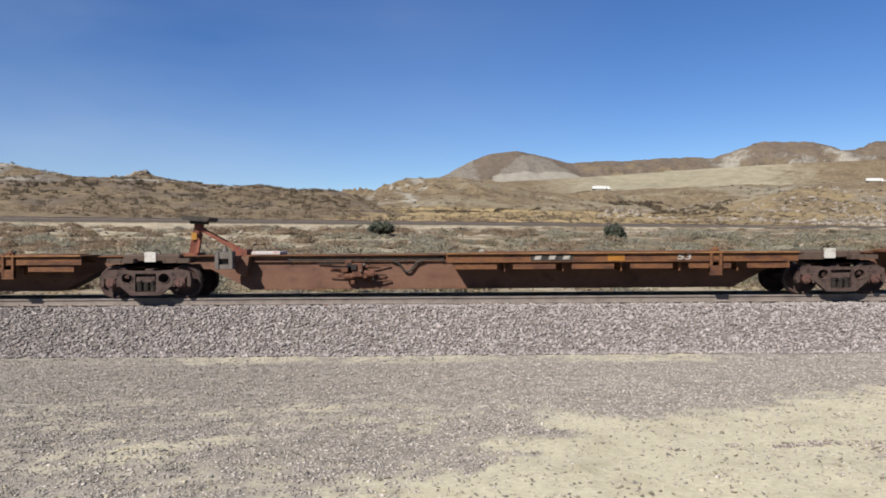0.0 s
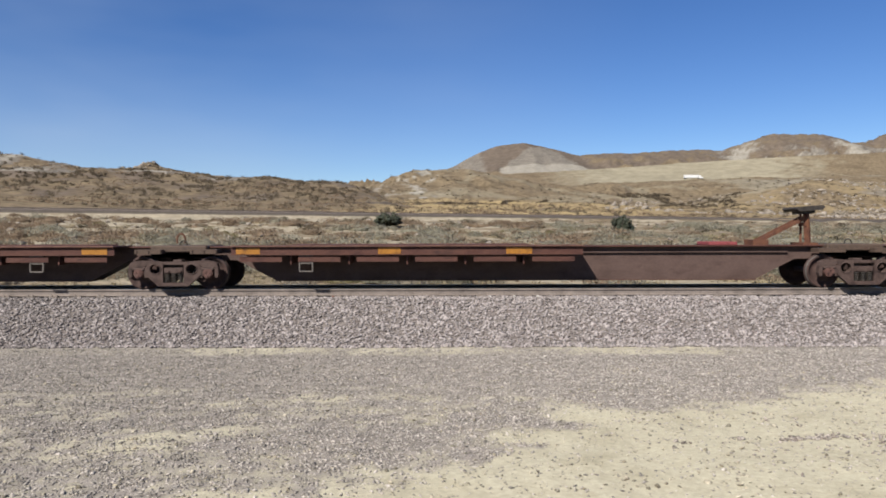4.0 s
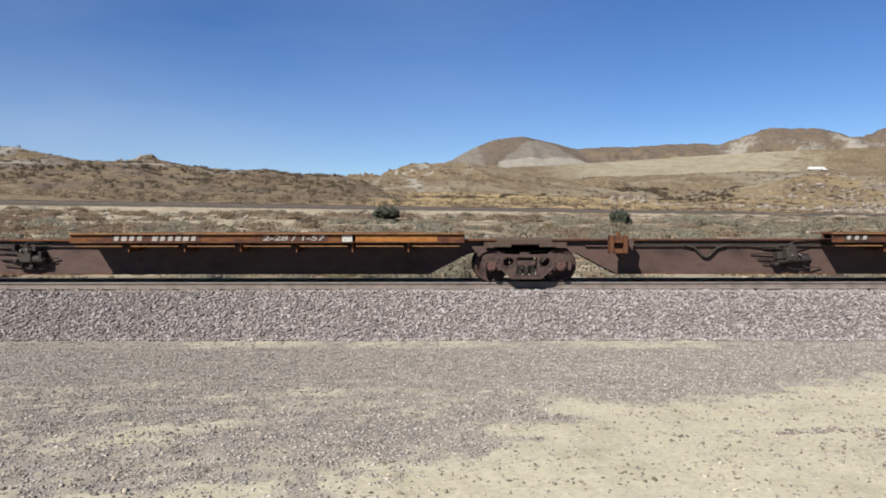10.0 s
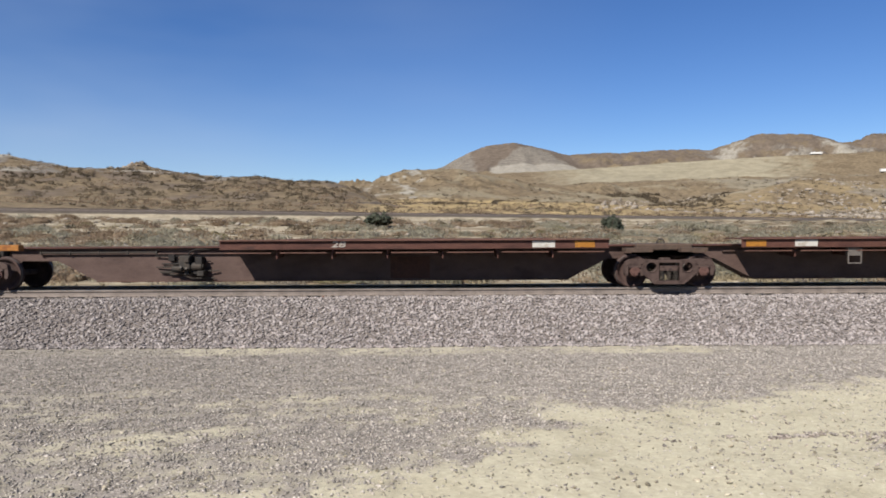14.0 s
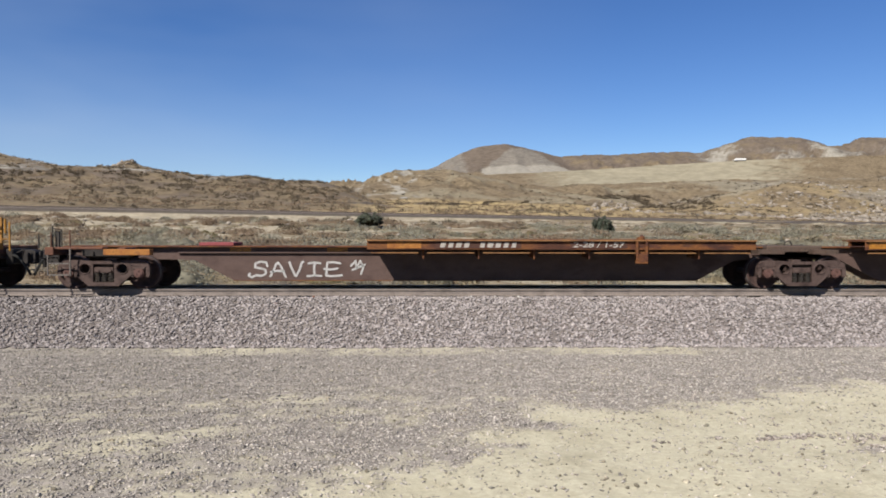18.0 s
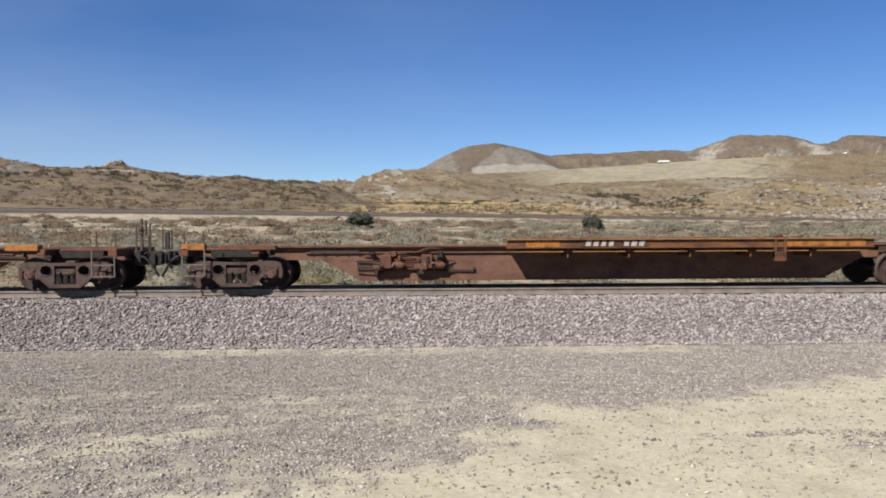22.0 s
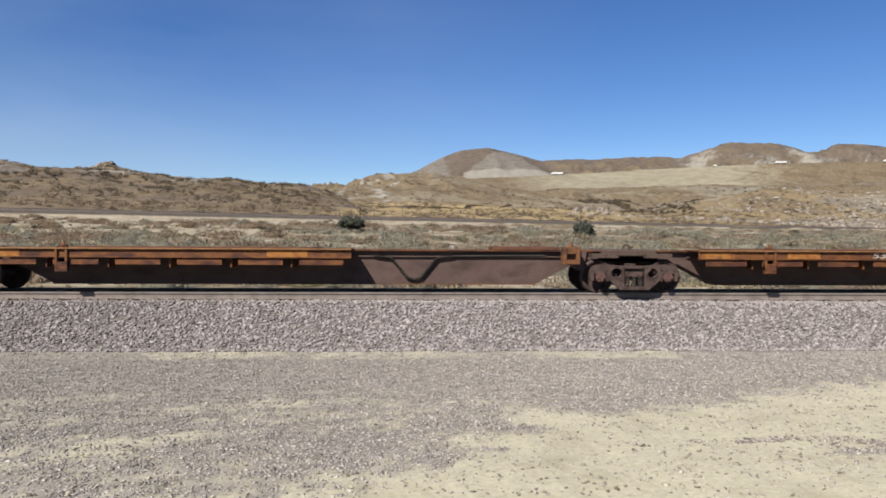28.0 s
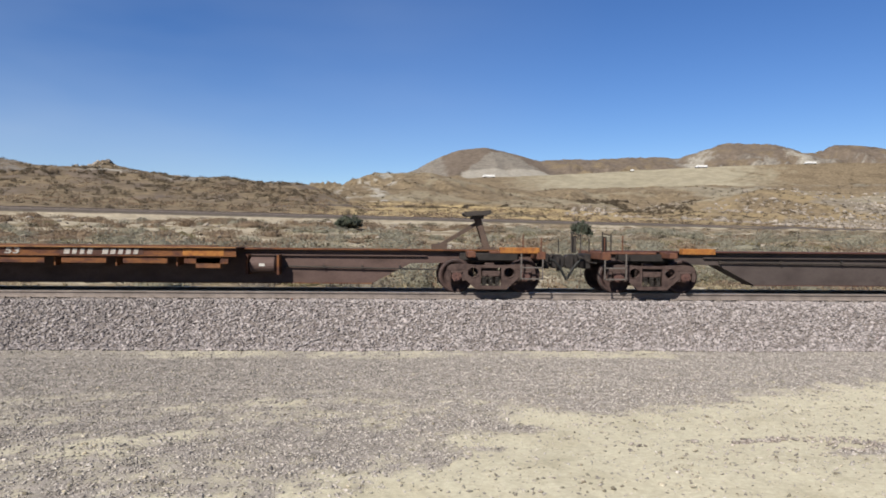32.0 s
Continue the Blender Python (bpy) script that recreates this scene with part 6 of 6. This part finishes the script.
        for dx, cz, r0 in ((0.14, 0.58, 0.1), (-0.36, 0.52, 0.08)):
            bm = fresh()
            rod(bm, (x + dx, Y - 0.18, cz), (x + dx + 0.26, Y - 0.18, cz), r0, 12)
            rod(bm, (x + dx + 0.26, Y - 0.18, cz), (x + dx + 0.3, Y - 0.18, cz), r0 * 0.7, 12)
            part("cylinder", bm, m, v)
        for i in range(2):
            bm = fresh()
            cx, cz = x + rng.uniform(-0.2, 0.2), rng.uniform(0.5, 0.85)
            rod(bm, (cx, Y - 0.36, cz), (cx, Y - 0.28, cz), 0.03, 8)
            part("bolt_cap", bm, PAINT["pole"], v, "bare grey metal cap")
        for i in range(7):
            bm = fresh()
            cz, cx = rng.uniform(0.36, 0.92), x + rng.uniform(-0.25, 0.25)
            q = rng.uniform(-0.25, 0.2)
            tube(bm, [(cx - rng.uniform(0.5, 0.9), Y - 0.05, cz), (cx - 0.1, Y - 0.09, cz), (cx + 0.05, Y - 0.14, cz + q * 0.6), (cx + 0.18, Y - 0.14, cz + q), (cx + rng.uniform(0.5, 0.8), Y - 0.05, cz + q)], 0.017, 6)
            part("pipe", bm, PAINT["black"] if i % 2 else m, v)
    elif n == "rib":
        box(bm, x - 0.03, x + 0.03, Y - 0.1, Y, 0.22, ZT)
        part("rib", bm, steel, root)
    elif n == "ring":
        tube(bm, [(x + 0.11 * math.cos(t), -0.2, ZT + 0.2 + 0.16 * math.sin(t)) for t in np.linspace(-0.6, math.pi + 0.6, 12)], 0.025)
        part("lift_ring", bm, PAINT["rust"], root, "rusted lifting ring")
    elif n == "beam":
        w = r[0]
        dz = -0.15 if r[1] == "orange" and 1.0 < w < 1.2 and x < 0 else 0.0
        box(bm, x - w / 2, x + w / 2, -1.3, -1.05, ZT - 0.04 + dz, ZT + dz + (0.075 if w > 1.2 else 0.11))
        soften(bm, 0.012)
        part("platform_edge", bm, PAINT["beam" if r[1] == "orange" and w > 1.2 else r[1]], root, f"{r[1]} painted end platform edge")
    elif n in ("stand", "stand2"):
        m = PAINT["brown" if r[0] == "rust" else r[0]]
        if n == "stand":
            for dx in (-0.17, 0.17):
                bar(bm, (x + dx, -0.95, ZT - 0.1), (x + dx, -0.95, ZT + 0.62), 0.04)
            for z in (0.2, 0.45):
                bar(bm, (x - 0.17, -0.95, ZT + z), (x + 0.17, -0.95, ZT + z), 0.03)
            box(bm, x - 0.07, x - 0.01, -0.97, -0.9, ZT - 0.05, ZT + 0.74)
            rod(bm, (x + 0.07, -0.96, ZT + 0.34), (x + 0.07, -0.96, ZT + 0.7), 0.032, 10)
            soften(bm, 0.008)
            st = part("brake_stand", bm, m, root, "upright hand brake stand")
            bm = fresh()
            box(bm, x - 0.1, x + 0.02, -1.02, -0.971, ZT + 0.36, ZT + 0.6)
            rod(bm, (x - 0.04, -1.06, ZT + 0.5), (x - 0.04, -1.02, ZT + 0.5), 0.05, 12)
            soften(bm, 0.008)
            part("gear_housing", bm, m, st, "small hand brake gear housing")
        else:
            for dx, h in ((-0.08, 0.52), (0.14, 0.46)):
                rod(bm, (x + dx, -1.1, ZT - 0.02), (x + dx, -1.1, ZT + h), 0.017, 6)
            rod(bm, (x - 0.08, -1.1, ZT + 0.48), (x + 0.14, -1.1, ZT + 0.42), 0.014, 6)
            part("hand_rail", bm, m, root, "bent end hand rail")
            bm = fresh()
            rod(bm, (x - 0.42, -1.1, ZT - 0.02), (x - 0.42, -1.1, ZT + 0.34), 0.017, 6)
            part("grab_post", bm, m, root)
            bm = fresh()
            box(bm, x - 0.05, x + 0.05, -1.04, -0.96, ZT - 0.02, ZT + 0.4)
            soften(bm, 0.008)
            part("stanchion", bm, m, root)
    elif n == "box":
        if r[0] == "card":
            box(bm, x - 0.14, x + 0.14, -1.02, -0.98, ZT - 0.12, ZT + 0.13)
            part("placard", bm, PAINT["white"], root, "square white placard")
        else:
            box(bm, x - 0.3, x + 0.3, -1.3, -1.1, HT - 0.52, HT - 0.24)
            soften(bm, 0.012)
            part("side_box", bm, STEEL["orange"], root, "orange steel box under the shelf")
    elif n in ("panel", "panel2"):
        w = r[0]
        box(bm, x - w / 2, x + w / 2, Y - 0.012, Y - 0.001, 0.24, 0.8 if n == "panel" else ZT - 0.02)
        part("patch_plate", bm, PAINT["panel"] if n == "panel" else SPINE["orange"], root, "rusted repair plate on the girder")
    elif n == "graf":
        bm.free()
        w, word = r
        hgt, z0, th = {"SAVIE": (0.5 if w > 2.6 else 0.37, 0.29 if w > 2.6 else 0.3, 0.055), "BHB": (0.27, 0.4, 0.05), "N": (0.34, 0.36, 0.05), "X": (0.55, 0.27, 0.055)}[word]
        k = len(word)
        for i, ch in enumerate(word):
            bm = fresh()
            for line in STROKES[ch]:
                pts = [(x - w / 2 + (i + 0.06 + 0.8 * px) * w / k, z0 + hgt * pz) for px, pz in line]
                stroke(bm, pts, th, Y - 0.004)
                for px, pz in pts:
                    rod(bm, (px, Y - 0.008, pz), (px, Y - 0.002, pz), th / 2, 9)
            part("graffiti_letter", bm, PAINT["spray"], root, "white spray-painted graffiti")
    else:
        bm.free()


def build_train():
    build_trucks()
    for kind, s0, s1, finish, a, b, items in UNITS:
        le = any(0 < s0 - t < 5 for t in TRUCKS)
        re = any(0 < t - s1 < 5 for t in TRUCKS)
        build_car(kind, s0, s1, finish, a, b, items, le, re)


build_train()


# ---- lorries on the far highway ----
LORRIES = []       # (thing, rows of (t, x)), distance, height


def build_lorry(label):
    root = tagged(new("semi_trailer_truck"), label, "truck", "lorries on the far highway")
    bm = fresh()
    box(bm, -7.2, 7.0, -1.3, 1.3, 1.25, 4.1)
    soften(bm, 0.08)
    part("trailer", bm, LORRY_WHITE, root, "long white box trailer")
    bm = fresh()
    slab(bm, [(7.6, 0.9), (12.0, 0.9), (12.1, 1.9), (10.4, 2.1), (9.9, 3.2), (9.3, 3.9), (7.6, 4.0)], -1.2, 1.2)
    bmesh.ops.recalc_face_normals(bm, faces=bm.faces)
    part("cab", bm, LORRY_WHITE, root, "white tractor cab")
    bm = fresh()
    box(bm, -7.2, 9.0, -0.5, 0.5, 0.85, 1.25)
    part("chassis", bm, PAINT["dark"], root)
    for x in (-6.4, -5.1, 7.4, 8.6, 11.2):
        for y in (-1.1, 1.1):
            bm = fresh()
            rod(bm, (x, y - 0.14, 0.5), (x, y + 0.14, 0.5), 0.5, 16)
            part("wheel", bm, RUBBER, root)
    return root


def build_van(label):
    root = tagged(new("delivery_van"), label, "van", "lorries on the far highway")
    bm = fresh()
    slab(bm, [(-3.0, 0.6), (2.9, 0.6), (3.0, 1.3), (2.3, 1.5), (1.7, 2.4), (1.4, 2.6), (-3.0, 2.6)], -1.0, 1.0)
    bmesh.ops.recalc_face_normals(bm, faces=bm.faces)
    part("body", bm, LORRY_WHITE, root, "white van body with a sloping nose")
    for x in (-2.0, 2.0):
        for y in (-0.9, 0.9):
            bm = fresh()
            rod(bm, (x, y - 0.12, 0.38), (x, y + 0.12, 0.38), 0.38, 14)
            part("wheel", bm, RUBBER, root)
    return root


def place_lorries():
    # (distance, x at the start, metres a second), towards the right below, towards the left above
    for d, x0, v, label in (
        (758.0, 167.0, 21.5, "white semi-trailer truck on the far lower road"),
        (758.0, 450.0, 21.5, "white semi-trailer truck on the far lower road"),
        (1146.0, 960.0, -25.9, "white semi-trailer truck on the far upper road"),
        (1146.0, 1389.0, -32.3, "white delivery van on the far upper road"),
        (1146.0, 1461.0, -31.0, "white semi-trailer truck on the far upper road"),
        (1146.0, 1638.0, -31.0, "white semi-trailer truck on the far upper road"),
    ):
        ob = build_van(label) if "van" in label else build_lorry(label)
        rows = []
        for n in range(17):
            x = x0 + v * 2 * n
            rows.append((2.0 * n, pose(x, d, max(float(rough_land(x + i, d - j)) for i in (-8, 0, 8) for j in (0, 8, 20)) + 0.1, 0, 0, 0 if v > 0 else 180)))
        ob.matrix_basis = rows[0][1]
        LORRIES.append((ob, rows))


place_lorries()


def motions():
    # the train rolls past at a steady speed
    for thing, s in MOVERS:
        walk(thing, [(t, pose(s - SPEED * t, YC, RZ)) for t in (0.0, 8.0, 16.0, 24.0, 32.0)])
    # each axle turns while it rolls through the stretch before the camera
    for axle, s in AXLES:
        at = axle.matrix_basis.translation.copy()
        t0, t1 = max(0.0, (s - 16.0) / SPEED), min(32.0, (s + 16.0) / SPEED)
        if t1 <= t0:
            walk(axle, [(0.0, pose(*at)), (32.0, pose(*at))])
            continue
        f0, f1 = int(t0 * FPS), int(t1 * FPS)
        rows = [] if f0 == 0 else [(0.0, pose(*at))]
        for f in range(f0, f1 + 1, 1):
            rows.append((f / FPS, pose(*at, 0, -math.degrees((f - f0) / FPS * SPEED / WR) % 360, 0)))
        if f1 < 32 * FPS:
            rows.append((32.0, rows[-1][1]))
        walk(axle, rows)
    for thing, rows in LORRIES:
        walk(thing, rows)


motions()
